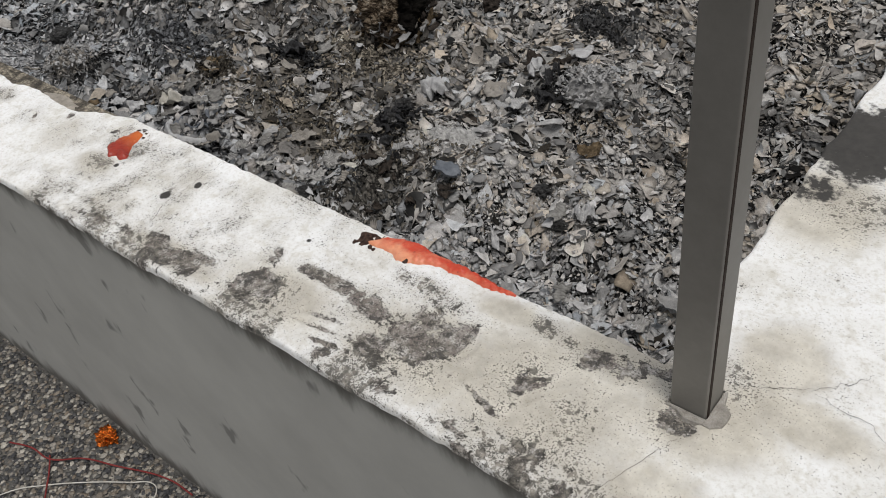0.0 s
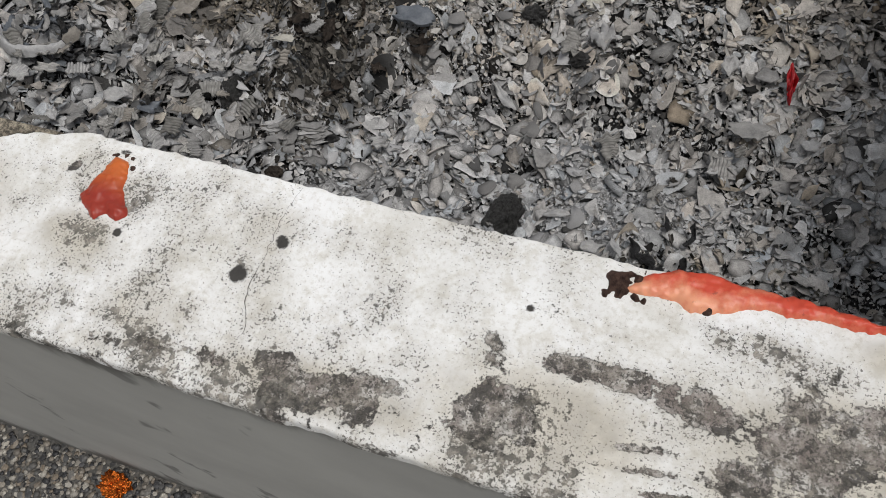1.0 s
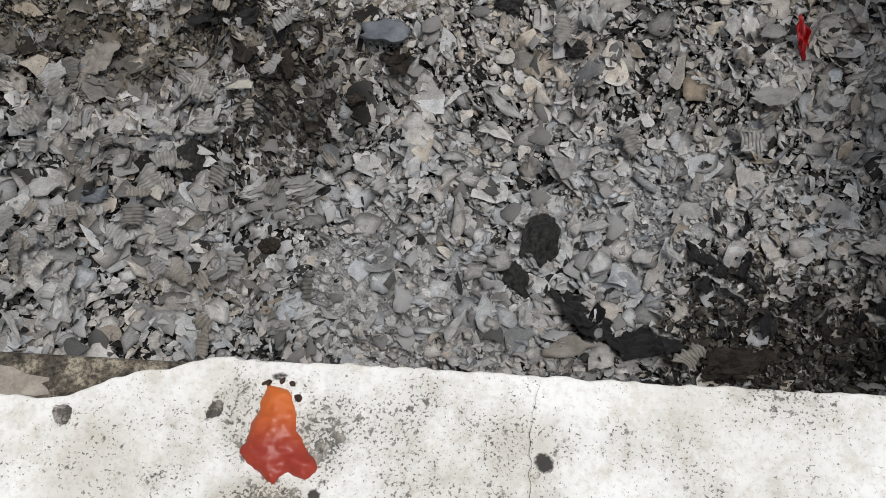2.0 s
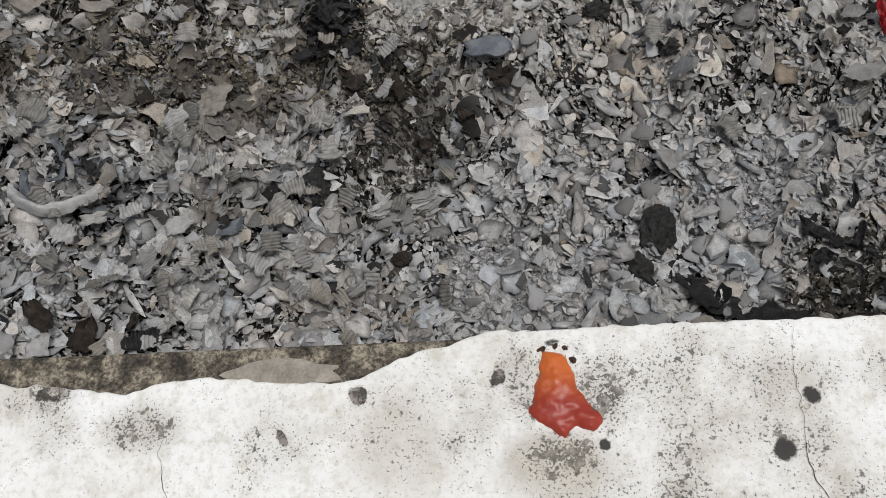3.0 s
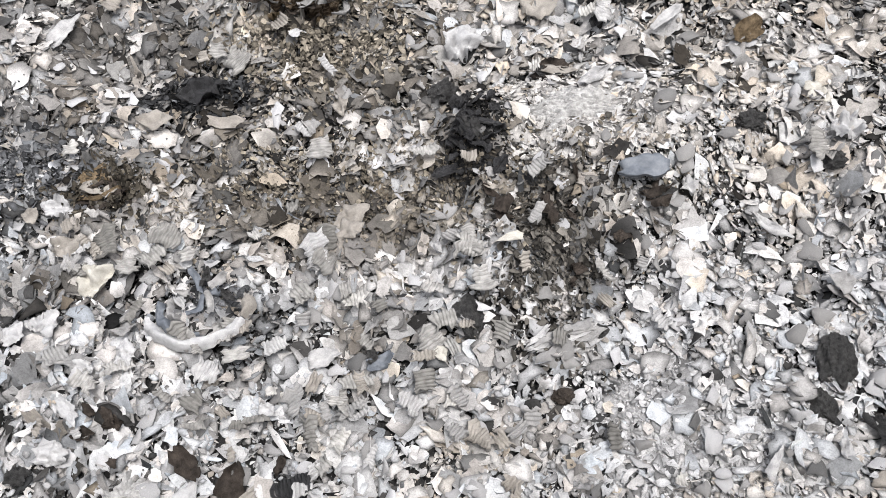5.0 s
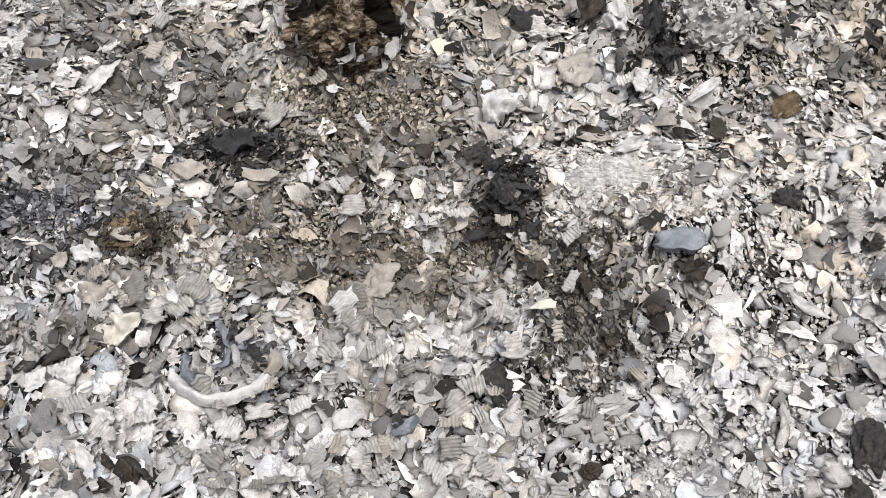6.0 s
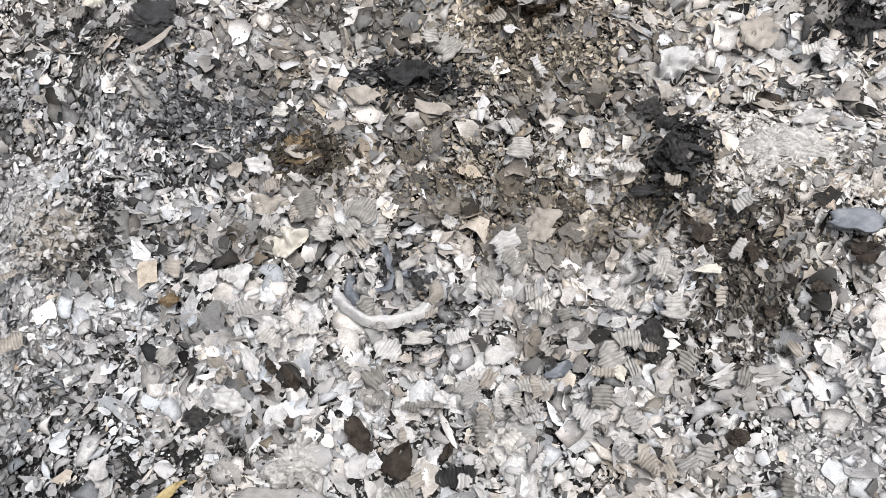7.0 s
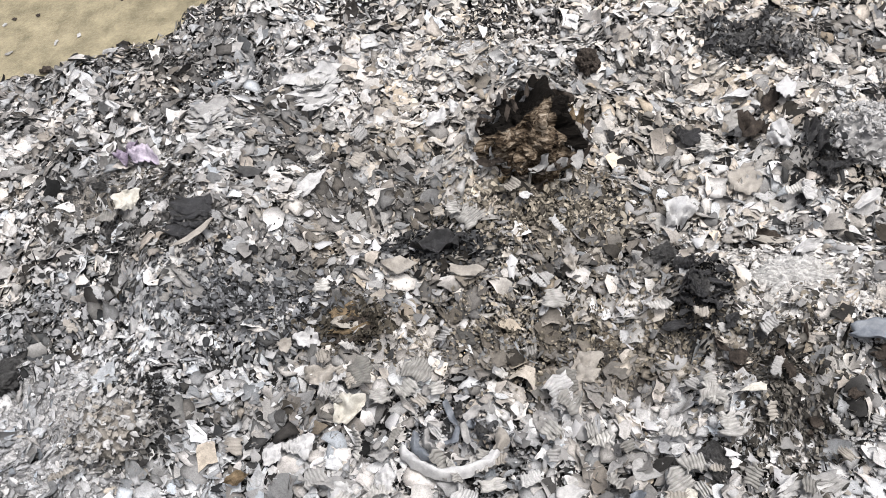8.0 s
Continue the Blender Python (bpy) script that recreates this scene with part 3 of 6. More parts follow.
def white_edge(x):
    """How far the limewash still reaches over the wall's inner arris."""
    x = np.asarray(x, float)
    w = 0.660 - 0.036 * ramp01(-1.235, -1.38, x) - 0.03 * ramp01(-2.0, -2.2, x)
    rough = np.where(x < -1.22, 1.0, 0.15)
    return w + rough * (0.016 * (field(x, x * 0, 0.09, 11) - 0.5) + 0.007 * (field(x, x * 0, 0.025, 12) - 0.5)) + 0.003 * (field(x, x * 0, 0.008, 13) - 0.5)


def coping(name, us, vs, place, label, parent):
    """The limewash coat as a worn crust, 6 mm thick: a fine sheet with rolled rims."""
    nu, nv = len(us), len(vs)
    u, v = np.meshgrid(us, vs, indexing="ij")
    x, y, rim = place(u, v)
    peel, speck, burn = marks_at(PEEL, x, y), marks_at(SPECK, x, y), marks_at(BURN, x, y)
    peel = np.maximum(peel, 0.62 * ramp01(0.05, 0.0, y - OUT_Y) * field(x, y, 0.06, 21) * 1.3 * ramp01(-1.5, -1.1, x) * (y < IN_Y))
    speck = np.maximum(speck, 0.8 * ramp01(0.4, 0.75, field(x, y, 0.1, 22)) * field(x, y, 0.035, 23) * np.where(x > -0.24, 0.3, 1.0))
    speck = np.maximum(speck, 0.95 * ramp01(0.10, 0.02, y - OUT_Y) * ramp01(-1.35, -1.15, x) * ramp01(0.25, 0.6, field(x, y, 0.05, 27)) * (y < IN_Y))
    z = CAP_Z + 0.0016 * (field(x, y, 0.06, 24) - 0.5) + 0.0012 * (field(x, y, 0.012, 25) - 0.5) - 0.0022 * ramp01(0.4, 0.7, peel + 0.5 * (field(x, y, 0.014, 26) - 0.5))
    z = z - 0.0105 * rim
    verts = np.stack([x, y, z], -1).reshape(-1, 3)
    i = np.arange(nu * nv).reshape(nu, nv)
    faces = np.stack([i[:-1, :-1], i[1:, :-1], i[1:, 1:], i[:-1, 1:]], -1).reshape(-1, 4)
    me = smooth(mesh_from(name, verts, faces))
    paint(me, "wear", np.stack([peel, speck, burn, marks_at(STAIN, x, y)], -1).reshape(-1, 4))
    return mpart(name, me, M_LIME, parent, label)


def south_place(u, v):
    lo = OUT_Y - 0.0015 + 0.004 * (field(u, u * 0, 0.04, 14) - 0.5) + 0.003 * (field(u, u * 0, 0.013, 17) - 0.5)
    hi = np.where(u > EAST_IN, 0.6615, white_edge(u))
    f = v
    y = lo + (hi - lo) * np.clip(f, 0, 1)
    edge = np.minimum(np.clip(f, 0, 1) * 75, (1 - np.clip(f, 0, 1)) * 80)
    edge = np.where((u > EAST_IN) & (f > 0.5), 1.0, edge)
    rim = np.clip(1 - edge, 0, 1) ** 2
    return u, y, rim


us = np.concatenate([np.linspace(WEST_IN - 0.19, -2.35, 90), np.arange(-2.345, EAST_OUT + 0.001, 0.0028)])
vs = np.concatenate([[0, 0.004, 0.01, 0.018], np.linspace(0.026, 0.984, 70), [0.99, 0.995, 1.0]])
coping("coping", us, vs, south_place, "white limewash coat, peeling and speckled with lichen", wall_south)


def east_place(u, v):
    lo = EAST_IN - 0.002 + 0.014 * (field(v, v * 0, 0.07, 15) - 0.5) + 0.006 * (field(v, v * 0, 0.02, 16) - 0.5)
    x = lo + (EAST_OUT - lo) * u
    rim = np.clip(1 - np.minimum(u * 70, (1 - u) * 70), 0, 1) ** 2
    return x, v, rim


coping("coping", np.linspace(0, 1, 90), np.concatenate([np.arange(0.6615, 1.75, 0.0035), np.linspace(1.76, NORTH_IN + 0.19, 60)]), east_place,
       "white limewash coat with a sooty burn", wall_east)
crack(-0.996, 0.655, -0.992, 0.475, wall_south, 1)
crack(-0.205, 0.585, -0.25, 0.455, wall_south, 2)
crack(-0.187, 0.664, -0.116, 0.706, wall_east, 3)
crack(-0.116, 0.706, -0.02, 0.672, wall_east, 4)
crack(-0.12, 0.70, -0.07, 0.76, wall_east, 5)
crack(-1.505, 0.585, -1.497, 0.50, wall_south, 6)
# the bare, lichened arris where the limewash has broken away
bm = box(WEST_IN - 0.19, -1.05, OUT_Y + 0.1, IN_Y - 0.001, CAP_Z - 0.02, CAP_Z - 0.0045, 0.003)
part("bare_ledge", bm, M_LEDGE, wall_south, "bare lichened concrete arris")


def patch_sheet(cx, cy, rx, ry, z, n=28, seed=0):
    bm = bmesh.new()
    ring = []
    for i in range(n):
        a = 2 * math.pi * i / n
        r = 1 + 1.1 * (float(field(math.cos(a) * 0.5, math.sin(a) * 0.5, 0.3, 30 + seed)) - 0.5)
        ring.append(bm.verts.new((cx + rx * r * math.cos(a), cy + ry * r * math.sin(a), z)))
    face = bm.faces.new(ring)
    top = bmesh.ops.extrude_face_region(bm, geom=[face])
    bmesh.ops.translate(bm, vec=(0, 0, 0.002), verts=[g for g in top["geom"] if isinstance(g, bmesh.types.BMVert)])
    return bm


part("mortar_patch", patch_sheet(-1.405, 0.632, 0.05, 0.011, CAP_Z - 0.006), M_PATCH, wall_south, "smooth beige mortar repair")

# ---- the ash: a heaped bed under thousands of burnt paper flakes ----
def ash_tone(x, y, rng, sooty=1.0, uneven=0.29):
    """Colour of a flake at a place: grey ash, whiter or browner or sooty by patches."""
    n = len(x)
    light = 0.362 * np.exp(1.0 * (field(x, y, 0.24, 41) - 0.5) + 1.5 * (field(x, y, 0.085, 42) - 0.5) + 0.7 * (field(x, y, 0.035, 46) - 0.5))
    light = light + 0.06 * bump2(x, y, -1.7, 0.98, 0.5, 0.22) + 0.15 * bump2(x, y, -1.35, 1.555, 0.15, 0.09) + 0.07 * bump2(x, y, -1.2, 1.02, 0.18, 0.15)
    light = light - 0.14 * bump2(x, y, -0.62, 0.93, 0.22, 0.14) - 0.07 * bump2(x, y, -1.5, 1.5, 0.14, 0.14) - 0.05 * bump2(x, y, -1.4, 1.22, 0.08, 0.15)
    light = light - 0.06 * bump2(x, y, -2.75, 1.75, 0.25, 0.2) - 0.06 * bump2(x, y, -0.7, 1.7, 0.3, 0.3) - 0.06 * bump2(x, y, -1.9, 1.75, 0.2, 0.12)
    light = light * (1 + 0.18 * ramp01(-1.75, -1.3, x) * ramp01(1.35, 1.15, y)) * (1 + 0.5 * ramp01(-1.4, -1.0, x) * ramp01(1.8, 1.6, y)) * (1 + 0.12 * ramp01(1.6, 1.3, y)) * (1 + 0.12 * ramp01(-1.6, -1.3, x) * ramp01(1.6, 1.3, y)) * (1 - 0.34 * bump2(x, y, -2.25, 1.5, 0.75, 0.32)) * (1 - 0.4 * bump2(x, y, -1.43, 1.33, 0.14, 0.14)) * (1 + 0.25 * bump2(x, y, -1.08, 0.85, 0.2, 0.14)) * (1 - 0.42 * bump2(x, y, -1.8, 1.45, 0.38, 0.11)) * (1 + 0.2 * bump2(x, y, -1.4, 1.7, 0.3, 0.2)) * (1 - 0.22 * ramp01(-2.2, -2.45, x) * ramp01(1.7, 1.4, y)) * (1 - 0.12 * bump2(x, y, -1.9, 1.74, 0.25, 0.09)) * (1 - 0.45 * ramp01(-2.3, -2.8, x) * ramp01(1.75, 2.1, y)) * (1 + 0.06 * bump2(x, y, -1.7, 1.75, 0.5, 0.35)) * (1 - 0.22 * bump2(x, y, -1.65, 1.78, 0.16, 0.14))
    light = np.clip(light, 0.05, 0.43) * np.exp(uneven * rng.randn(n))
    pale = rng.rand(n) < 0.055 + 0.05 * ramp01(0.5, 0.8, field(x, y, 0.1, 47))
    light = np.where(pale, rng.uniform(0.38, 0.54, n), light)
    soot = rng.rand(n) < 0.07 * sooty + 0.19 * sooty * ramp01(0.55, 0.85, field(x, y, 0.12, 43))
    light = np.where(soot, rng.uniform(0.012, 0.06, n), light)
    brown = 0.75 * bump2(x, y, -1.8, 1.43, 0.45, 0.14) + 0.8 * bump2(x, y, -1.86, 1.8, 0.2, 0.16) + 0.5 * bump2(x, y, -0.6, 0.95, 0.2, 0.12) + 0.35 * bump2(x, y, -1.2, 1.6, 0.3, 0.1)
    brown = brown + 0.45 * ramp01(1.2, 1.45, y) * ramp01(-2.6, -2.2, x) * field(x, y, 0.15, 48)
    brown = brown + 0.28 * ramp01(1.5, 1.8, y) * ramp01(-2.5, -2.2, x)
    brown = np.clip(brown + 0.5 * ramp01(0.6, 0.9, field(x, y, 0.1, 44)), 0, 1) * rng.rand(n) + 0.06 + 0.10 * ramp01(1.2, 1.6, y)
    scorch = (rng.rand(n) < 0.02 + 0.07 * brown)
    brown = np.where(scorch, rng.uniform(0.6, 1.15, n), brown)
    cool = 0.03 * ramp01(-2.25, -2.5, x) * ramp01(1.7, 1.4, y) + 0.03 * rng.randn(n) + 0.015 * ramp01(0.5, 0.8, field(x, y, 0.18, 45))
    light = np.clip(light, 0.012, 0.52) * (1 - 0.16 * np.clip(brown, 0, 1))
    return np.stack([light * (1 + 0.06 * brown - cool), light * (1 - 0.06 * brown), light * (1 - 0.22 * brown + cool)], -1)


def spread(rng, n):
    """Places on the heap, thicker where it is seen from close by."""
    xs, ys = [], []
    got = 0
    while got < n:
        x, y = rng.uniform(WEST_IN + 0.01, EAST_IN - 0.004, n), rng.uniform(IN_Y + 0.004, NORTH_IN - 0.01, n)
        near = np.where((y < 1.95) & (x > -2.8), 1.0, np.where((y < 2.9) & (x > -3.6), 0.8, 0.35))
        off = (x + 3.42) * -0.514 + (y - 2.39) * 0.858
        keep = (rng.rand(n) < near) & (ash_height(x, y) > PIT_Z - 0.012) & (off < 0.1)
        xs.append(x[keep]), ys.append(y[keep])
        got += keep.sum()
    return np.concatenate(xs)[:n], np.concatenate(ys)[:n]


def crumbled(x, y):
    """Where the ash has crumbled to a fine crust, 0 to 1."""
    fine = np.zeros(np.shape(x))
    for cx, cy, rx, ry in ((-1.35, 1.555, 0.15, 0.09), (-1.2, 0.97, 0.24, 0.16), (-0.78, 1.15, 0.16, 0.13), (-2.9, 1.1, 0.4, 0.4), (-1.45, 1.3, 0.09, 0.12), (-0.6, 0.92, 0.2, 0.12), (-2.25, 1.45, 0.14, 0.06), (-2.85, 1.85, 0.25, 0.16), (-1.6, 1.43, 0.3, 0.05), (-2.2, 2.3, 0.4, 0.12)):
        fine = np.maximum(fine, bump2(x, y, cx, cy, rx, ry))
    return fine


def flake_fields(rng, n):
    """Whole flakes lie in drifts; between them the ash has crumbled fine."""
    x, y = spread(rng, 2 * n)
    drift = 0.12 + 0.88 * ramp01(0.34, 0.58, 0.6 * field(x, y, 0.2, 49) + 0.4 * field(x, y, 0.07, 50))
    keep = rng.rand(len(x)) < drift * (1 - 0.55 * crumbled(x, y))
    return x[keep][:n], y[keep][:n]


def torn_outline(rng, n):
    """A torn scrap of n corners: straight tears between four to seven points, some bitten in, with a nibbled rim."""
    m = rng.randint(4, 8)
    a = np.sort((np.arange(m) + rng.uniform(-0.36, 0.36, m)) * 2 * np.pi / m)
    r = rng.uniform(0.7, 1.15, m)
    if rng.rand() < 0.55:
        r[rng.randint(m)] *= rng.uniform(0.35, 0.7)
    v = np.stack([r * np.cos(a), r * np.sin(a) * rng.uniform(0.42, 1.0)], -1)
    per = np.linspace(0, m, n, endpoint=False) + (0.0 if n > m else 0.1)
    k = per.astype(int)
    f = (per - k)[:, None]
    p = v[k % m] * (1 - f) + v[(k + 1) % m] * f
    return p * (1 + 0.09 * rng.randn(n, 1))


def outlines(rng, kinds, n, rings, narrow=1.0):
    """Torn flake outlines: a centre, then rings of n corners."""
    out = np.stack([torn_outline(rng, n) for i in range(kinds)])
    out = (out - out.mean(1, keepdims=True)) * np.array([1.0, narrow])
    pts = [np.zeros((kinds, 1, 2))] + [out * (k + 1) / rings for k in range(rings)]
    return np.concatenate(pts, 1)


def fan_faces(n, rings):
    tri = [(0, 1 + i, 1 + (i + 1) % n) for i in range(n)]
    for k in range(rings - 1):
        b = 1 + k * n
        for i in range(n):
            j = (i + 1) % n
            tri += [(b + i, b + n + i, b + n + j), (b + i, b + n + j, b + j)]
    return np.array(tri)


def scatter(name, seed, n, sizes, corners, rings, tilt, lift, curl, label, at=None, tone=None, power=2.0, narrow=1.0):
    """Thousands of loose flakes as one mesh."""
    rng = np.random.RandomState(seed)
    x, y = at(rng, n) if at else spread(rng, n)
    n = len(x)
    shapes = outlines(rng, 60, corners, rings, narrow)
    p = shapes[rng.randint(0, 60, n)]
    size = sizes[0] + (sizes[1] - sizes[0]) * rng.rand(n) ** power
    u, v = p[..., 0] * size[:, None], p[..., 1] * size[:, None]
    c1, c2 = curl * rng.randn(n) / size, curl * 0.5 * rng.randn(n) / size
    w = c1[:, None] * (u ** 2 - 0.3 * size[:, None] ** 2) + c2[:, None] * u * v + 0.028 * size[:, None] * rng.randn(*u.shape)
    yaw, lean, pitch = rng.uniform(0, 2 * np.pi, n), rng.randn(n) * radians(tilt), rng.randn(n) * radians(tilt)
    cl, sl, cp, sp, cy, sy = np.cos(lean)[:, None], np.sin(lean)[:, None], np.cos(pitch)[:, None], np.sin(pitch)[:, None], np.cos(yaw)[:, None], np.sin(yaw)[:, None]
    v, w = v * cl - w * sl, v * sl + w * cl
    u, w = u * cp + w * sp, -u * sp + w * cp
    u, v = u * cy - v * sy, u * sy + v * cy
    e = 0.02
    gx, gy = (ash_height(x + e, y) - ash_height(x - e, y)) / (2 * e), (ash_height(x, y + e) - ash_height(x, y - e)) / (2 * e)
    w = w + gx[:, None] * u + gy[:, None] * v
    z = ash_height(x, y) + lift[0] + (lift[1] - lift[0]) * rng.rand(n)
    px, py = np.minimum(x[:, None] + u, EAST_IN - 0.003), np.maximum(y[:, None] + v, IN_Y + 0.003)
    verts = np.stack([px, py, z[:, None] + w], -1)
    k = p.shape[1]
    faces = fan_faces(corners, rings)[None] + (np.arange(n) * k)[:, None, None]
    me = mesh_from(name, verts.reshape(-1, 3), faces.reshape(-1, 3))
    smooth(me)
    col = (tone or ash_tone)(x, y, rng)
    # one side of a flake is often burnt whiter or sootier than the other
    way = rng.uniform(0, 2 * np.pi, n)[:, None]
    across = p[..., 0] * np.cos(way) + p[..., 1] * np.sin(way)
    vary = np.exp(across * (0.3 * np.abs(rng.randn(n)) ** 1.5)[:, None])[..., None] * (1 + 0.05 * rng.randn(n, k, 1))
    burnt_rim = np.ones((n, k, 1))
    burnt_rim[:, 1 + (rings - 1) * corners:] = rng.choice([1.0, 1.0, 1.25, 0.7, 0.4, 0.35], n)[:, None, None]
    paint(me, "tone", np.clip(np.repeat(col[:, None], k, 1) * vary * burnt_rim, 0.008, 0.58).reshape(-1, 3))
    me.materials.append(M_ASH)
    return tagged(new(name, me), label, "ash", "", "stuff")


def ash_bed_mesh():
    xs, ys = np.linspace(WEST_IN + 0.001, EAST_IN - 0.001, 620), np.linspace(IN_Y + 0.001, NORTH_IN - 0.001, 460)
    x, y = np.meshgrid(xs, ys, indexing="ij")
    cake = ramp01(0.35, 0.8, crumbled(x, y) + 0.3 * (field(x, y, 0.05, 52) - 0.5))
    z = ash_height(x, y) - 0.014 + 0.017 * cake + 0.010 * (field(x, y, 0.012, 51) - 0.5) + 0.006 * (field(x, y, 0.02, 53) - 0.5)
    i = np.arange(x.size).reshape(x.shape)
    me = mesh_from("ash_bed", np.stack([x, y, z], -1).reshape(-1, 3), np.stack([i[:-1, :-1], i[1:, :-1], i[1:, 1:], i[:-1, 1:]], -1).reshape(-1, 4))
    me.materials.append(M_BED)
    sooty = np.maximum(np.maximum(bump2(x, y, -0.6, 0.9, 0.24, 0.16), bump2(x, y, -1.45, 1.3, 0.1, 0.14)), np.maximum(bump2(x, y, -1.7, 1.44, 0.4, 0.08), bump2(x, y, -2.75, 1.8, 0.3, 0.16)))
    # The low base tone paints shade into the gaps; cake adds the pale crust.
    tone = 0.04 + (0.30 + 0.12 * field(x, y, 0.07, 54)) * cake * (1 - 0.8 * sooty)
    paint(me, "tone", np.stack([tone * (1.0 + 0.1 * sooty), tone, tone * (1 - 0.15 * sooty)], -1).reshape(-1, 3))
    return smooth(me)


ash_bed = tagged(new("ash_bed", ash_bed_mesh()), "heaped bed of grey ash from burnt paper filling the pit, gap shade in its colour", "ash", "", "structure")
def gap_shade_tone(x, y, rng):
    # Ash tone scaled down so sunken chips carry the shade of the gaps.
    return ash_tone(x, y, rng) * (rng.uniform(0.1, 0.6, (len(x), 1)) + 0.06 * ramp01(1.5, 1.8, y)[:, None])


def clean_tone(x, y, rng):
    return ash_tone(x, y, rng, 0.6)


def chip_tone(x, y, rng):
    return ash_tone(x, y, rng, 0.5, 0.13)


scatter("ash_flakes", 1, 28000, (0.009, 0.037), 14, 2, 17, (-0.006, 0.016), 0.36, "loose curled grey flakes of burnt paper", flake_fields, clean_tone, 1.9)
scatter("ash_curls", 35, 5000, (0.010, 0.028), 12, 2, 30, (-0.002, 0.016), 0.9, "curled-up grey flakes of burnt paper", flake_fields, clean_tone, 2.0)
scatter("ash_chips", 2, 90000, (0.0035, 0.011), 8, 1, 18, (-0.012, 0.010), 0.3, "small grey and white chips of burnt paper", tone=chip_tone, power=1.8)
scatter("ash_litter", 5, 60000, (0.003, 0.011), 5, 1, 28, (-0.016, 0.002), 0.3, "chips of burnt paper sunk between the flakes, darkened with painted gap shade", tone=gap_shade_tone)
scatter("ash_crumbs", 3, 50000, (0.0014, 0.0036), 5, 1, 26, (-0.008, 0.009), 0.1, "fine crumbs of pale paper ash", tone=chip_tone, power=1.3)
scatter("ash_flakes", 25, 500, (0.016, 0.036), 16, 2, 13, (0.006, 0.018), 0.4, "broad flat grey flakes of burnt paper", lambda rng, n: (-1.85 + 0.36 * rng.randn(n), np.maximum(1.1 + 0.22 * rng.randn(n), IN_Y + 0.02)), clean_tone, 1.8)
scatter("ash_flakes", 29, 700, (0.013, 0.034), 14, 2, 15, (0.006, 0.018), 0.5, "broad pale flakes of burnt paper at the back", lambda rng, n: (-1.8 + 0.5 * rng.randn(n).clip(-2, 2), 1.95 + 0.26 * rng.randn(n)), clean_tone, 2.0)
scatter("ash_strips", 14, 4000, (0.016, 0.036), 10, 2, 20, (-0.002, 0.016), 0.6, "narrow curled strips of burnt paper", narrow=0.3)
scatter("ash_slivers", 4, 9000, (0.008, 0.022), 6, 1, 46, (-0.002, 0.013), 0.3, "slivers of burnt paper standing on edge", tone=clean_tone)


def patch_spread(cx, cy, rx, ry):
    def at(rng, n):
        return cx + rx * rng.randn(n) * 0.6, np.maximum(cy + ry * rng.randn(n) * 0.6, IN_Y + 0.01)
    return at


def pale_tone(lo, hi, warm=0.0):
    def tone(x, y, rng):
        t = rng.uniform(lo, hi, len(x)) * np.where(rng.rand(len(x)) < 0.07, 0.45, 1.0)
        return np.stack([t * (1 + warm), t, t * (1 - warm * 1.6)], -1)
    return tone


scatter("soot_shreds", 36, 240, (0.004, 0.014), 7, 1, 30, (0.006, 0.02), 0.4, "dark blue-grey shreds inside a burnt bowl", patch_spread(-2.02, 1.225, 0.06, 0.035), pale_tone(0.03, 0.2, -0.03))
scatter("crumbled_white_ash", 6, 4200, (0.003, 0.018), 8, 1, 17, (-0.002, 0.012), 0.3, "crumbled heap of whitish paper ash", patch_spread(-1.35, 1.555, 0.15, 0.085), pale_tone(0.36, 0.52, 0.03))
scatter("crumbled_white_ash", 26, 5000, (0.0014, 0.0045), 5, 1, 20, (-0.002, 0.012), 0.2, "fine whitish dust of paper ash", patch_spread(-1.35, 1.555, 0.14, 0.08), pale_tone(0.3, 0.46, 0.02))
scatter("crumbled_white_ash", 7, 2600, (0.003, 0.015), 8, 1, 13, (-0.002, 0.012), 0.2, "fine pale ash crumbled to small bits", patch_spread(-1.22, 0.98, 0.2, 0.16), pale_tone(0.28, 0.48))
scatter("crumbled_white_ash", 8, 2600, (0.003, 0.012), 8, 1, 13, (-0.006, 0.010), 0.2, "fine blue-grey ash crumbled to small bits", patch_spread(-0.78, 1.16, 0.14, 0.11), pale_tone(0.3, 0.46, -0.01))
scatter("crumbled_brown_ash", 9, 3600, (0.002, 0.008), 6, 1, 34, (0.008, 0.022), 0.2, "scorched brown shreds of half-burnt paper", patch_spread(-1.75, 1.45, 0.42, 0.12), pale_tone(0.06, 0.24, 0.13))
scatter("crumbled_brown_ash", 10, 2200, (0.003, 0.012), 6, 1, 34, (0.008, 0.022), 0.2, "scorched brown shreds round a burnt bundle", patch_spread(-1.86, 1.76, 0.2, 0.10), pale_tone(0.06, 0.3, 0.12))
scatter("soot_shreds", 11, 1100, (0.003, 0.012), 6, 1, 36, (0.008, 0.02), 0.2, "black shreds of charred paper", patch_spread(-1.545, 1.51, 0.05, 0.08), pale_tone(0.008, 0.035))
scatter("soot_shreds", 12, 2600, (0.003, 0.012), 6, 1, 36, (0.006, 0.018), 0.2, "brown-black shreds of charred paper near the wall", patch_spread(-0.58, 0.92, 0.2, 0.14), pale_tone(0.02, 0.14, 0.08))
scatter("soot_shreds", 13, 1800, (0.003, 0.012), 6, 1, 36, (0.006, 0.018), 0.2, "sooty shreds of charred paper", patch_spread(-2.75, 1.72, 0.2, 0.12), pale_tone(0.02, 0.14, 0.02))


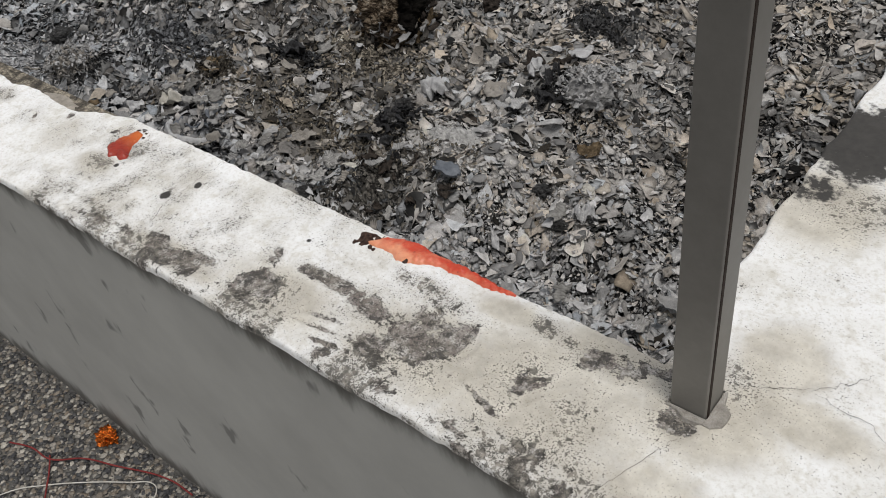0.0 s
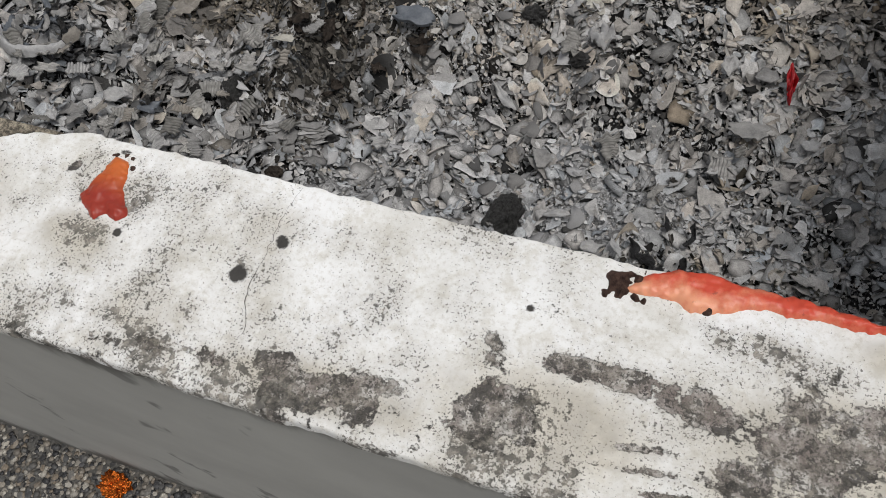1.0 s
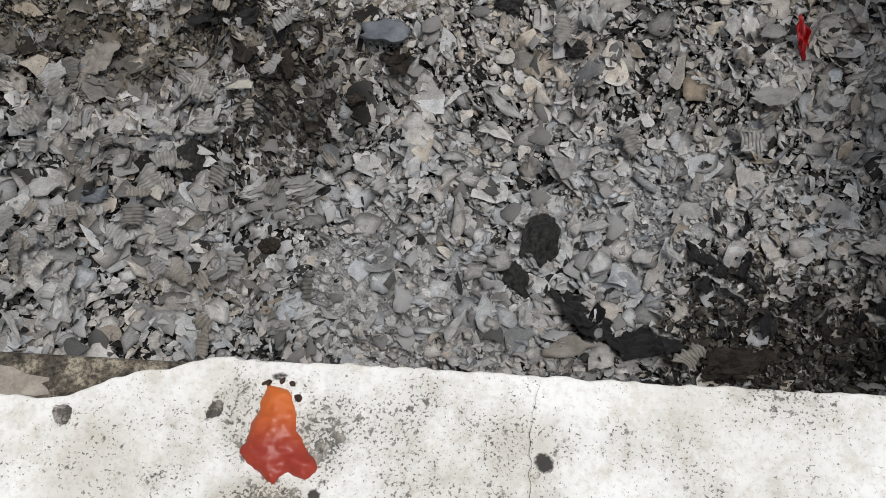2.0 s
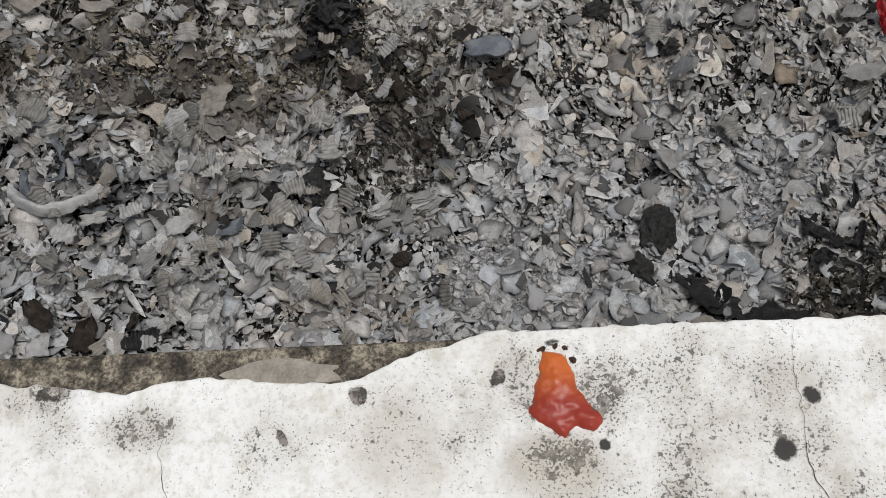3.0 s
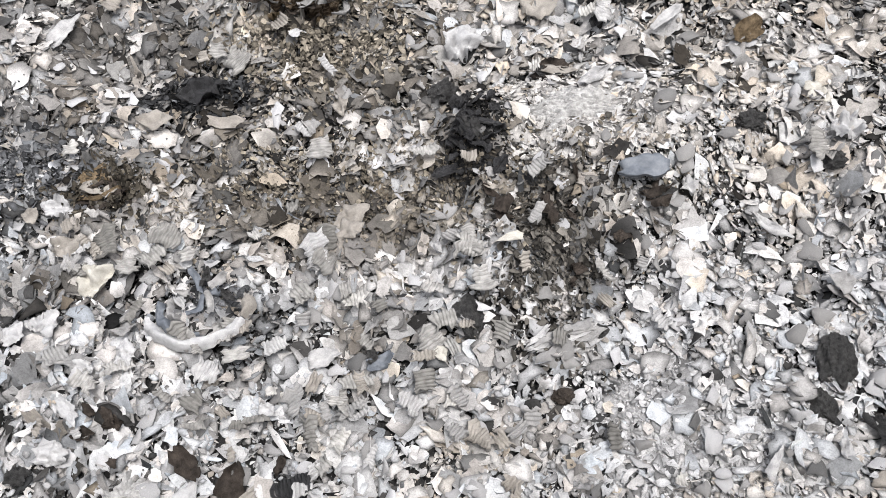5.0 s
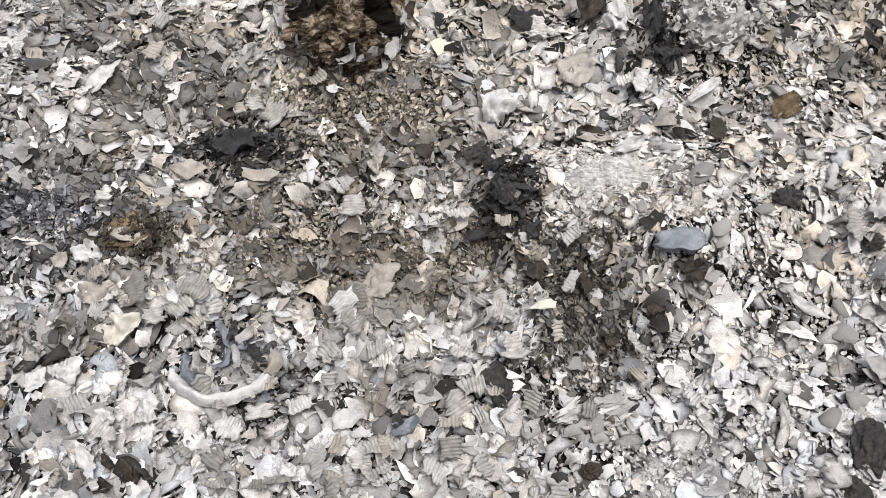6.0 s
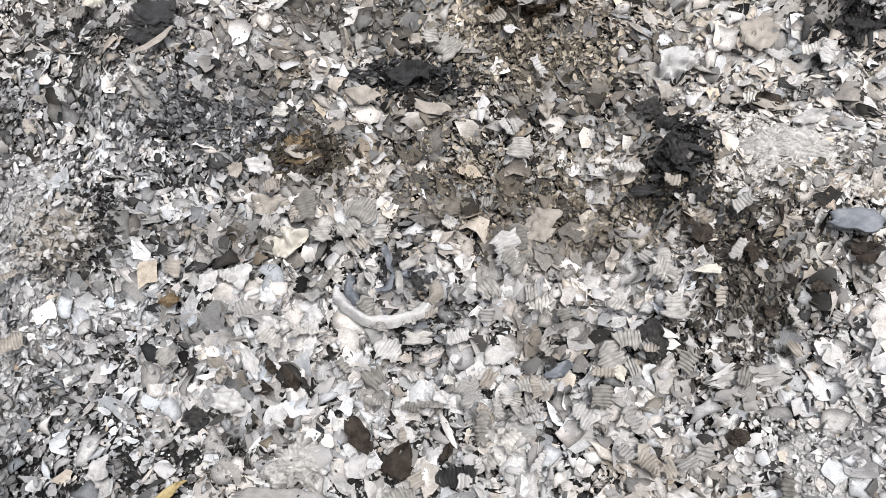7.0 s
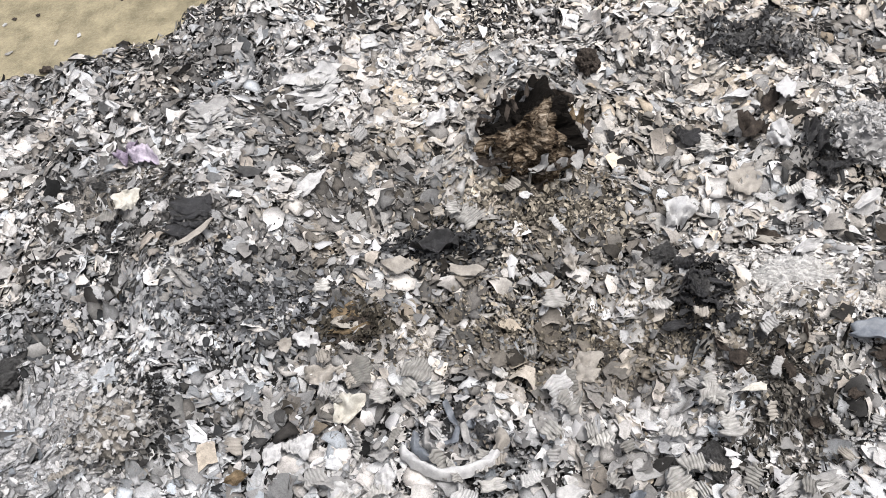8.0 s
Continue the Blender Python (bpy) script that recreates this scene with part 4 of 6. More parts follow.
def ring_spread(cx, cy, r, a0, a1):
    def at(rng, n):
        a = np.radians(rng.uniform(a0, a1, n))
        q = r + 0.014 * rng.randn(n)
        return cx + q * np.cos(a), cy + q * np.sin(a)
    return at


scatter("crumbled_grey_ash", 24, 8000, (0.003, 0.016), 8, 1, 18, (-0.006, 0.010), 0.2, "fine blue-grey ash crumbled to small bits", patch_spread(-2.85, 1.15, 0.36, 0.42), pale_tone(0.2, 0.38, -0.01))
scatter("crumbled_grey_ash", 27, 15000, (0.003, 0.010), 8, 1, 18, (-0.006, 0.010), 0.2, "fine pinkish-grey ash crumbled to small bits", lambda rng, n: (rng.uniform(-2.9, -0.9, n), 1.95 + 0.3 * rng.randn(n)), pale_tone(0.26, 0.42, 0.03))
scatter("soot_shreds", 28, 1500, (0.003, 0.013), 6, 1, 36, (0.008, 0.022), 0.2, "brown-black shreds of charred paper in the corner", patch_spread(-0.42, 0.84, 0.13, 0.12), pale_tone(0.012, 0.1, 0.08))
scatter("crumbled_grey_ash", 30, 8000, (0.0025, 0.010), 8, 1, 16, (-0.006, 0.010), 0.2, "fine grey ash between larger flakes", lambda rng, n: (rng.uniform(-1.36, EAST_IN - 0.02, n), rng.uniform(IN_Y + 0.02, 1.6, n)), pale_tone(0.22, 0.46))
scatter("soot_shreds", 15, 380, (0.003, 0.011), 6, 1, 36, (0.008, 0.024), 0.2, "black shreds of charred paper ringing an ash ball", ring_spread(-2.675, 1.215, 0.105, -30, 150), pale_tone(0.006, 0.04))
scatter("soot_shreds", 21, 1000, (0.004, 0.015), 6, 1, 40, (0.008, 0.03), 0.3, "black shreds of charred paper at the back", patch_spread(-1.33, 2.31, 0.12, 0.07), pale_tone(0.015, 0.12))
scatter("soot_shreds", 23, 900, (0.003, 0.013), 6, 1, 38, (0.008, 0.026), 0.3, "dark brown shreds round a scorched nest", patch_spread(-2.23, 1.45, 0.09, 0.045), pale_tone(0.012, 0.1, 0.13))
scatter("soot_shreds", 22, 900, (0.003, 0.012), 6, 1, 36, (0.008, 0.022), 0.2, "grey-brown shreds in an ash ball", patch_spread(-2.675, 1.215, 0.07, 0.06), pale_tone(0.05, 0.22, 0.04))
scatter("soot_shreds", 16, 1700, (0.003, 0.013), 6, 1, 36, (0.008, 0.022), 0.2, "blue-black shreds of charred paper", patch_spread(-2.45, 1.50, 0.2, 0.08), pale_tone(0.03, 0.2, -0.03))
scatter("soot_shreds", 17, 1500, (0.003, 0.012), 6, 1, 36, (0.008, 0.022), 0.2, "dark brown shreds of charred paper", patch_spread(-1.43, 1.28, 0.10, 0.15), pale_tone(0.015, 0.17, 0.07))
scatter("soot_shreds", 18, 400, (0.003, 0.012), 6, 1, 36, (0.008, 0.022), 0.2, "black shreds of charred paper by melted scraps", patch_spread(-1.25, 1.88, 0.05, 0.08), pale_tone(0.008, 0.05, 0.0))
scatter("soot_shreds", 19, 1300, (0.003, 0.012), 6, 1, 36, (0.008, 0.022), 0.2, "blue-black shreds of charred paper", patch_spread(-2.085, 1.655, 0.10, 0.04), pale_tone(0.01, 0.06, -0.03))
scatter("soot_shreds", 20, 450, (0.003, 0.012), 6, 1, 36, (0.004, 0.016), 0.2, "sooty shreds of charred paper near the wall", patch_spread(-2.2, 0.87, 0.12, 0.06), pale_tone(0.03, 0.16, 0.03))


# ---- single sheets and lumps lying on the ash ----
def sheet_mesh(name, length, width, nu=14, nv=10, thick=0.0009, curl=0.0, twist=0.0, crumple=0.1, ragged=0.3, ridges=0, ridge=0.0, seed=0, taper=0.0, oval=False, straight=False):
    """A bent, ragged sheet with a thickness; ridges along it make it corrugated."""
    rng = np.random.RandomState(900 + seed)
    if not ridges and length > 0.03 and not straight:
        ragged = max(ragged, 0.46)
    if ridges:
        nu = ridges * 8 + 1
    s, t = np.meshgrid(np.linspace(-1, 1, nu), np.linspace(-1, 1, nv), indexing="ij")
    half = width / 2 * (1 - taper * (s + 1) / 2)
    if oval:
        half = half * (1 - 0.5 * np.abs(s))
    k = rng.randint(0, 500)
    corners = rng.randint(4, 7)
    ang = np.sort((np.arange(corners) + rng.uniform(-0.3, 0.3, corners)) * 2 * np.pi / corners)
    rad = rng.uniform(1.35 - ragged * 1.3, 1.35, corners)
    tear_v = ragged * (field(s * 2.2 + k, np.sign(t) * 7.0, 0.55, 61) - 0.5) * 2
    tear_u = ragged * (field(t * 2.2 + k, np.sign(s) * 5.0, 0.6, 62) - 0.5) * 2
    x = s * length / 2 * (1 + tear_u * np.abs(s))
    y = t * half * (1 + tear_v * np.abs(t))
    if straight:
        y = y * (1 - 0.4 * np.abs(s) ** 5) * (1 + 0.12 * s)
        x = x * (1 - 0.12 * t ** 2)
    if not ridges and not straight:
        r, th = np.maximum(np.abs(s), np.abs(t)), np.arctan2(t, s)
        vx, vy = rad * np.cos(ang), rad * np.sin(ang)
        cut = np.full(th.shape, 9.0)
        for q in range(corners):
            ax, ay, bx, by = vx[q], vy[q], vx[(q + 1) % corners], vy[(q + 1) % corners]
            den = np.cos(th) * (by - ay) - np.sin(th) * (bx - ax)
            hit = (ax * (by - ay) - ay * (bx - ax)) / np.where(np.abs(den) < 1e-6, 1e-6, den)
            cut = np.where((hit > 0) & (hit < cut), hit, cut)
        cut = cut * (1 + 0.35 * ragged * (field(th * 3 + k, r * 0, 0.35, 65) - 0.5) + 0.22 * ragged * (field(th * 3 + k, r * 0, 0.9, 66) - 0.5) + 0.22 * ragged * (field(np.cos(th) * 9 + k, np.sin(th) * 9, 1.1, 67) - 0.5))
        x, y = r * cut * np.cos(th) * length / 2 * 0.95, r * cut * np.sin(th) * half * 0.95
    crumple = crumple + 0.12
    curl = curl + rng.uniform(-0.05, 0.09)
    z = curl * length * (s ** 2 - 0.35) + twist * width * s * t + crumple * width * (field(s * 1.2 + k, t * 1.2, 0.6, 63) - 0.5) + 0.4 * crumple * width * (field(s * 2.5 + k, t * 2.5, 0.5, 64) - 0.5)
    if ridges:
        z = z + ridge * np.array([-2.2, 0.2, 0.75, 0.95, 1.0, 0.95, 0.75, 0.2])[np.arange(nu) % 8][:, None]
    top = np.stack([x, y, z], -1).reshape(-1, 3)
    low = top - np.array([0, 0, thick])
    i = np.arange(nu * nv).reshape(nu, nv)
    f = np.stack([i[:-1, :-1], i[1:, :-1], i[1:, 1:], i[:-1, 1:]], -1).reshape(-1, 4)
    loop = np.concatenate([i[:, 0], i[-1, 1:], i[-2::-1, -1], i[0, -2:0:-1]])
    nxt = np.roll(loop, -1)
    b = nu * nv
    rim = np.stack([nxt, loop, loop + b, nxt + b], -1)
    me = mesh_from(name, np.concatenate([top, low]), np.concatenate([f, f[:, ::-1] + b, rim]))
    me.polygons.foreach_set("use_smooth", np.arange(len(me.polygons)) < 2 * len(f))
    return me


def lay(x, y, lift=0.012, rx=0, ry=0, rz=0):
    return pose(x, y, zat(x, y) + lift, rx, ry, rz)


def put_sheet(name, x, y, length, width, yaw, mat, label, category, lift=0.016, rx=0, ry=0, group="", **shape):
    shape.setdefault("seed", int(abs(x * 7919 + y * 104729)) % 997)
    me = sheet_mesh(name, length, width, **shape)
    me.materials.append(mat)
    ob = tagged(new(name, me), label, category, group)
    ob.matrix_world = lay(x, y, lift + 0.007, rx, ry, yaw)
    return ob


def lump_mesh(name, rx, ry, rz, rough, seed, detail=4, cells=2.2):
    bm = bmesh.new()
    bmesh.ops.create_icosphere(bm, subdivisions=detail, radius=1)
    off = Vector((seed * 3.7, seed * 1.9, seed * 5.3))
    for v in bm.verts:
        d = v.co.normalized()
        n = 0.7 * rough * noise.fractal(d * cells + off, 1.0, 2.1, 4) - 0.35 * rough * abs(noise.noise(d * cells * 2.3 + off)) + 0.05 * noise.noise(d * 11 + off)
        v.co = Vector((d.x * rx, d.y * ry, d.z * rz)) * (1 + n)
    me = bpy.data.meshes.new(name)
    bm.to_mesh(me)
    bm.free()
    return me


def put_lump(name, x, y, rx, ry, rz, yaw, mat, label, category, seed, rough=0.35, lift=0.0, tilt=0, detail=5, cells=1.9):
    me = lump_mesh(name, rx, ry, rz, rough, seed, detail, cells)
    me.materials.append(mat)
    ob = tagged(new(name, me), label, category)
    ob.matrix_world = lay(x, y, lift, tilt, 0, yaw)
    return ob


# charcoal
put_lump("charcoal_lump", -0.978, 1.08, 0.030, 0.044, 0.026, -15, M_CHAR, "large rough black charcoal lump lying on the ash", "charcoal", 1, 0.4, 0.02)
put_lump("charcoal_lump", -1.018, 1.005, 0.020, 0.028, 0.014, 25, M_CHAR, "small black charcoal lump below a larger one", "charcoal", 2, 0.5, 0.014)
put_lump("charcoal_lump", -1.566, 1.165, 0.026, 0.037, 0.024, 10, M_CHAR, "black charcoal lump among pale flakes", "charcoal", 3, 0.4, 0.014)
put_lump("charcoal_lump", -1.555, 1.525, 0.022, 0.026, 0.018, 40, M_CHAR, "glossy black charred clump half buried in ash", "charcoal", 4, 0.6, 0.016)
put_lump("charcoal_lump", -1.61, 1.635, 0.030, 0.020, 0.02, 20, M_CHAR, "black charred lump beside whitish ash", "charcoal", 5, 0.5, 0.014)
put_lump("charcoal_lump", -1.33, 2.31, 0.06, 0.04, 0.02, 0, M_CHAR, "broad sooty black clump at the back of the heap", "charcoal", 6, 0.6, 0.008)
put_lump("charcoal_lump", -0.66, 0.885, 0.06, 0.028, 0.02, 10, M_BROWNCHAR, "brown-black charred clump near the wall", "charcoal", 7, 0.6, 0.012)
put_lump("charcoal_lump", -1.05, 1.525, 0.026, 0.022, 0.016, 0, M_CHAR, "small black charred chunk on grey flakes", "charcoal", 8, 0.5, 0.014)
put_lump("charcoal_lump", -0.93, 1.425, 0.022, 0.016, 0.014, 0, M_CHAR, "small round black charred chunk", "charcoal", 9, 0.5, 0.014)
put_lump("charcoal_lump", -1.36, 1.145, 0.022, 0.014, 0.012, 10, M_CHAR, "small black charred crumb on pale ash", "charcoal", 10, 0.5, 0.012)
put_lump("charcoal_lump", -1.42, 1.03, 0.016, 0.014, 0.012, 10, M_BROWNCHAR, "small dark charred crumb on fine ash", "charcoal", 12, 0.5, 0.012)
put_lump("charcoal_lump", -2.98, 1.36, 0.06, 0.04, 0.03, 10, M_CHAR, "black charred lump half sunk in blue-grey ash", "charcoal", 13, 0.5, 0.012)
put_lump("charcoal_lump", -2.33, 0.93, 0.02, 0.016, 0.012, 10, M_CHAR, "dark charred clump near the wall", "charcoal", 14, 0.6, 0.012)

put_sheet("ash_slab", -1.257, 1.402, 0.082, 0.04, -4, M_BLUE, "smooth blue-grey slab of ash with rounded ends", "ash slab", 0.034, rx=6, straight=True, nu=14, nv=8, ragged=0.2, crumple=0.14, curl=-0.06, thick=0.007)

# black charred sheets
put_sheet("charred_sheet", -0.915, 0.955, 0.13, 0.050, -40, M_BLACKSHEET, "black charred sheet folded in ridges", "charred paper", 0.03, nu=16, nv=10, crumple=0.9, ragged=0.4, curl=0.05)
put_sheet("charred_sheet", -0.80, 0.905, 0.16, 0.055, -8, M_BLACKSHEET, "long black charred sheet lying along the wall", "charred paper", 0.026, nu=18, nv=10, crumple=0.7, ragged=0.4)
put_sheet("charred_sheet", -1.59, 1.455, 0.075, 0.028, 4, M_BLACKSHEET, "narrow black charred strip", "charred paper", 0.02, nu=10, nv=6, crumple=0.5)
put_sheet("charred_sheet", -1.505, 1.44, 0.05, 0.035, 50, M_BLACKSHEET, "black charred scrap tilted on edge", "charred paper", 0.024, rx=35, crumple=0.4)
put_sheet("charred_sheet", -1.949, 0.908, 0.065, 0.068, 78, M_BROWNCHAR, "brown-black charred triangular scrap", "charred paper", 0.022, rx=12, crumple=0.3, taper=0.8, ragged=0.15, straight=True)
put_sheet("charred_sheet", -2.015, 0.925, 0.068, 0.045, -48, M_BROWNCHAR, "brown-black curled charred scrap", "charred paper", 0.022, rx=-15, crumple=0.3, curl=0.1, taper=0.6, straight=True)
put_sheet("charred_sheet", -2.075, 1.645, 0.14, 0.05, 8, M_BLACKSHEET, "blue-black crumpled charred sheet", "charred paper", 0.026, nu=16, nv=9, crumple=1.0, ragged=0.5)
put_sheet("charred_sheet", -1.509, 1.985, 0.09, 0.045, -5, M_BLACKSHEET, "black charred sheet curling up", "charred paper", 0.03, nu=12, nv=8, crumple=0.5, curl=0.1)
put_sheet("charred_sheet", -1.38, 1.985, 0.10, 0.07, -20, M_BROWNCHAR, "dark brown charred sheet with fine folds", "charred paper", 0.03, nu=14, nv=9, crumple=0.5, curl=0.08)
put_sheet("charred_sheet", -1.235, 1.835, 0.11, 0.035, 5, M_BLACKSHEET, "shiny black melted scrap under a pale slab", "charred paper", 0.02, nu=14, nv=8, crumple=1.0, ragged=0.5)
put_sheet("charred_sheet", -1.262, 1.90, 0.04, 0.11, 8, M_BLACKSHEET, "shiny black melted strip beside a pale slab", "charred paper", 0.03, nu=8, nv=14, crumple=0.5, ragged=0.5)
put_sheet("charred_sheet", -1.715, 1.095, 0.06, 0.035, 15, M_BLUE, "blue-black curled scrap with a pale edge", "charred paper", 0.022, rx=10, curl=0.25, crumple=0.3)
put_sheet("charred_sheet", -1.73, 1.10, 0.035, 0.022, 70, M_CHAR, "black scorched flake on a blue-grey curl", "charred paper", 0.034, rx=10, curl=0.2, crumple=0.3)


rb = random.Random(41)
for cx, cy, rad, n, mat in ((-1.55, 1.52, 0.035, 26, M_BLACKSHEET), (-1.33, 2.31, 0.06, 14, M_BLACKSHEET), (-1.43, 1.33, 0.07, 7, M_BROWNCHAR), (-0.62, 0.92, 0.11, 12, M_BLACKSHEET), (-1.29, 1.82, 0.04, 3, M_BLACKSHEET), (-1.9, 0.80, 0.06, 3, M_BROWNCHAR), (-0.68, 1.045, 0.045, 9, M_BLACKSHEET), (-2.16, 0.99, 0.035, 5, M_BROWNCHAR), (-2.85, 1.80, 0.08, 10, M_CHAR)):
    for i in range(n):
        put_sheet("charred_scrap", cx + rb.gauss(0, rad), max(cy + rb.gauss(0, rad), 0.70), rb.uniform(0.025, 0.055), rb.uniform(0.012, 0.03), rb.uniform(0, 360), mat, "small charred scrap of paper crumpled among the ash", "charred paper", rb.uniform(0.016, 0.026), rx=rb.gauss(0, 24), ry=rb.gauss(0, 18), group="charred scraps in the ash", nu=9, nv=6, crumple=0.7, ragged=0.5, curl=rb.uniform(-0.1, 0.2), seed=rb.randint(0, 900))


def booklet(x, y, yaw, n, length, width, mats, label):
    """A half-burnt stack of leaves, fanned at its edge."""
    root = tagged(new("burnt_booklet"), label, "burnt paper")
    root.matrix_world = lay(x, y, 0.012, 0, 0, yaw)
    for i in range(n):
        me = sheet_mesh("leaf", length * random.uniform(0.55, 1.0), width * random.uniform(0.5, 0.95), nu=10, nv=6, curl=0.05, crumple=0.25 if n > 4 else 0.35, ragged=0.45, straight=n > 4, seed=500 + i + int(x * 100) % 50)
        ob = mpart("leaf", me, mats[i % len(mats)], root)
        ob.matrix_local = pose(random.uniform(-0.008, 0.008), (i - n / 2) * 0.22 * width + random.uniform(-0.003, 0.003), 0.0035 * i, random.uniform(-7, 7), random.uniform(-6, 6), random.uniform(-9, 9))
    return root


booklet(-2.605, 1.685, -6, 5, 0.10, 0.055, [M_BLACKSHEET, M_BLACKSHEET, M_CHAR], "black charred stack of leaves, fanned open")
booklet(-1.235, 1.375, 0, 3, 0.08, 0.045, [M_BROWNCHAR, M_CHAR, M_BROWNCHAR], "dark charred leaves under a smooth slab")
booklet(-1.385, 1.13, 20, 7, 0.07, 0.022, [M_GREY, M_PALE, M_GREY], "stack of thin pale ash leaves lying askew")
booklet(-1.44, 1.12, 35, 6, 0.06, 0.02, [M_PALE, M_GREY, M_PALE], "fanned stack of pale ash leaves")
booklet(-2.24, 1.46, 15, 5, 0.10, 0.05, [M_BROWNCHAR, M_STRAW, M_TAN], "scorched brown and straw-coloured nest of paper strips")
booklet(-1.40, 1.67, -12, 4, 0.09, 0.04, [M_BROWNCHAR, M_CHAR, M_TAN], "brown scorched curl of paper leaves")
booklet(-2.42, 2.15, 20, 7, 0.13, 0.06, [M_PALE, M_GREY, M_PALE], "overlapping grey sheets of paper ash")
booklet(-2.66, 2.05, 10, 6, 0.14, 0.06, [M_PALE, M_GREY, M_GREY], "overlapping grey sheets of paper ash")
booklet(-0.93, 1.565, 10, 4, 0.05, 0.035, [M_CREAM, M_PALE, M_CREAM], "cream stack of small paper ash leaves")

# curled rim of a burnt bowl
def burnt_rim(x, y):
    root = tagged(new("burnt_paper_bowl"), "crescent rim of a burnt paper bowl, pale outside and blue-grey inside", "burnt paper")
    root.matrix_world = lay(x, y, 0.026, 0, 0, 0)
    for name, radius, wide, a0, a1, mat, hgt in (("rim", 0.088, 0.030, 195, 335, M_WHITEASH, 0.022), ("rim_end", 0.088, 0.022, 336, 372, M_TAN, 0.02), ("inner_curl", 0.066, 0.022, 170, 280, M_BLUE, 0.014), ("inner_curl", 0.046, 0.016, 160, 250, M_GREY, 0.022)):
        n, k = 26, 7
        a, w = np.meshgrid(np.radians(np.linspace(a0, a1, n)), np.linspace(0, 1, k), indexing="ij")
        tap = np.sin(np.linspace(0.12, 1, n) * math.pi * 0.93)[:, None] ** 0.6
        r = radius + wide * tap * (w - 0.5) * (0.75 + 0.5 * field(a * 4, a * 0, 0.4, 72)) + 0.012 * (field(a * 3, w * 0.5, 0.5, 73) - 0.5)
        z = hgt * tap * np.sin(w * math.pi) ** 0.8 + 0.012 * (field(a * 3, w * 2, 0.5, 71) - 0.5)
        top = np.stack([r * np.cos(a) * 1.05, r * np.sin(a) * 0.8, z], -1).reshape(-1, 3)
        i = np.arange(n * k).reshape(n, k)
        f = np.stack([i[:-1, :-1], i[1:, :-1], i[1:, 1:], i[:-1, 1:]], -1).reshape(-1, 4)
        mpart(name, smooth(mesh_from(name, top, f)), mat, root)


burnt_rim(-2.03, 1.20)

# half-burnt bundle at the back
def burnt_bundle(x, y):
    root = tagged(new("burnt_bundle"), "scorched roll of joss paper, golden brown with a charred black hollow", "burnt paper")
    root.matrix_world = lay(x, y, 0.06, 0, 0, 10)
    me = lump_mesh("core", 0.115, 0.108, 0.105, 0.5, 21, 6, 2.6)
    hollow, seam = Vector((-0.42, 0.42, 0.8)).normalized(), Vector((0.95, -0.05, 0.3)).normalized()
    char = []
    for v in me.vertices:
        d = Vector((v.co.x / 0.105, v.co.y / 0.10, v.co.z / 0.10)).normalized()
        deep = float(ramp01(0.62, 0.95, d.dot(hollow)))
        fold = abs(math.sin(7.5 * d.dot(Vector((0.5, 0.75, -0.4))) + 3 * noise.noise(d * 2.3)))
        v.co *= 1 - 0.55 * deep - 0.09 * (1 - fold) ** 2
        char.append((max(float(ramp01(0.42, 0.74, d.dot(hollow))), float(ramp01(0.62, 0.85, d.dot(seam)))),))
    paint(me, "char", np.repeat(np.array(char), 3, 1))
    mpart("core", me, M_ROLL, root)
    for i in range(16):
        a = i * 2 * math.pi / 16 + random.uniform(-0.1, 0.1)
        me = sheet_mesh("charred_crust", random.uniform(0.03, 0.055), random.uniform(0.010, 0.02), nu=8, nv=5, curl=0.15, crumple=0.6, ragged=0.5, seed=560 + i)
        ob = mpart("charred_crust", me, M_BROWNCHAR if i % 3 else M_BLACKSHEET, root, "charred black crust round the hollow")
        u = hollow.cross(Vector((0, 0, 1))).normalized()
        w = hollow.cross(u)
        at = (hollow * 0.085 + u * 0.06 * math.cos(a) + w * 0.055 * math.sin(a))
        ob.matrix_local = pose(at.x, at.y, at.z, random.uniform(-30, 30), random.uniform(-30, 30), math.degrees(a) + random.uniform(-40, 40))
    for i in range(60):
        a = random.uniform(0, 2 * math.pi)
        me = sheet_mesh("scorched_strip", random.uniform(0.05, 0.10), random.uniform(0.018, 0.034), nu=9, nv=5, curl=0.18, crumple=0.5, ragged=0.5, seed=600 + i)
        ob = mpart("scorched_strip", me, random.choice([M_STRAW, M_BROWNCHAR, M_BROWNCHAR, M_TAN, M_GREY, M_GREY]), root)
        r = random.uniform(0.09, 0.14)
        ob.matrix_local = pose(r * math.cos(a), r * math.sin(a), random.uniform(-0.05, 0.015), random.uniform(-45, 45), random.uniform(-40, 40), math.degrees(a) + 90 + random.uniform(-30, 30))


burnt_bundle(-1.888, 1.93)


def ash_ball(x, y, r, seed, core, mats, label):
    root = tagged(new("ash_ball"), label, "burnt paper")
    root.matrix_world = lay(x, y, 0.015)
    mpart("core", lump_mesh("core", r * 0.72, r * 0.65, r * 0.5, 0.35, seed, 4, 3.0), core, root)
    for i in range(190):
        a, e = random.uniform(0, 2 * math.pi), random.uniform(0.1, 1.45)
        me = sheet_mesh("scrap", random.uniform(0.011, 0.026), random.uniform(0.007, 0.016), nu=5, nv=4, curl=0.1, crumple=0.4, ragged=0.4, seed=700 + i)
        ob = mpart("scrap", me, random.choice(mats), root)
        ob.matrix_local = pose(r * math.cos(a) * math.cos(e), r * 0.9 * math.sin(a) * math.cos(e), r * 0.62 * math.sin(e) + 0.004, random.uniform(-35, 35), random.uniform(-35, 35) + 50 * math.cos(e) * math.cos(a), random.uniform(0, 360))


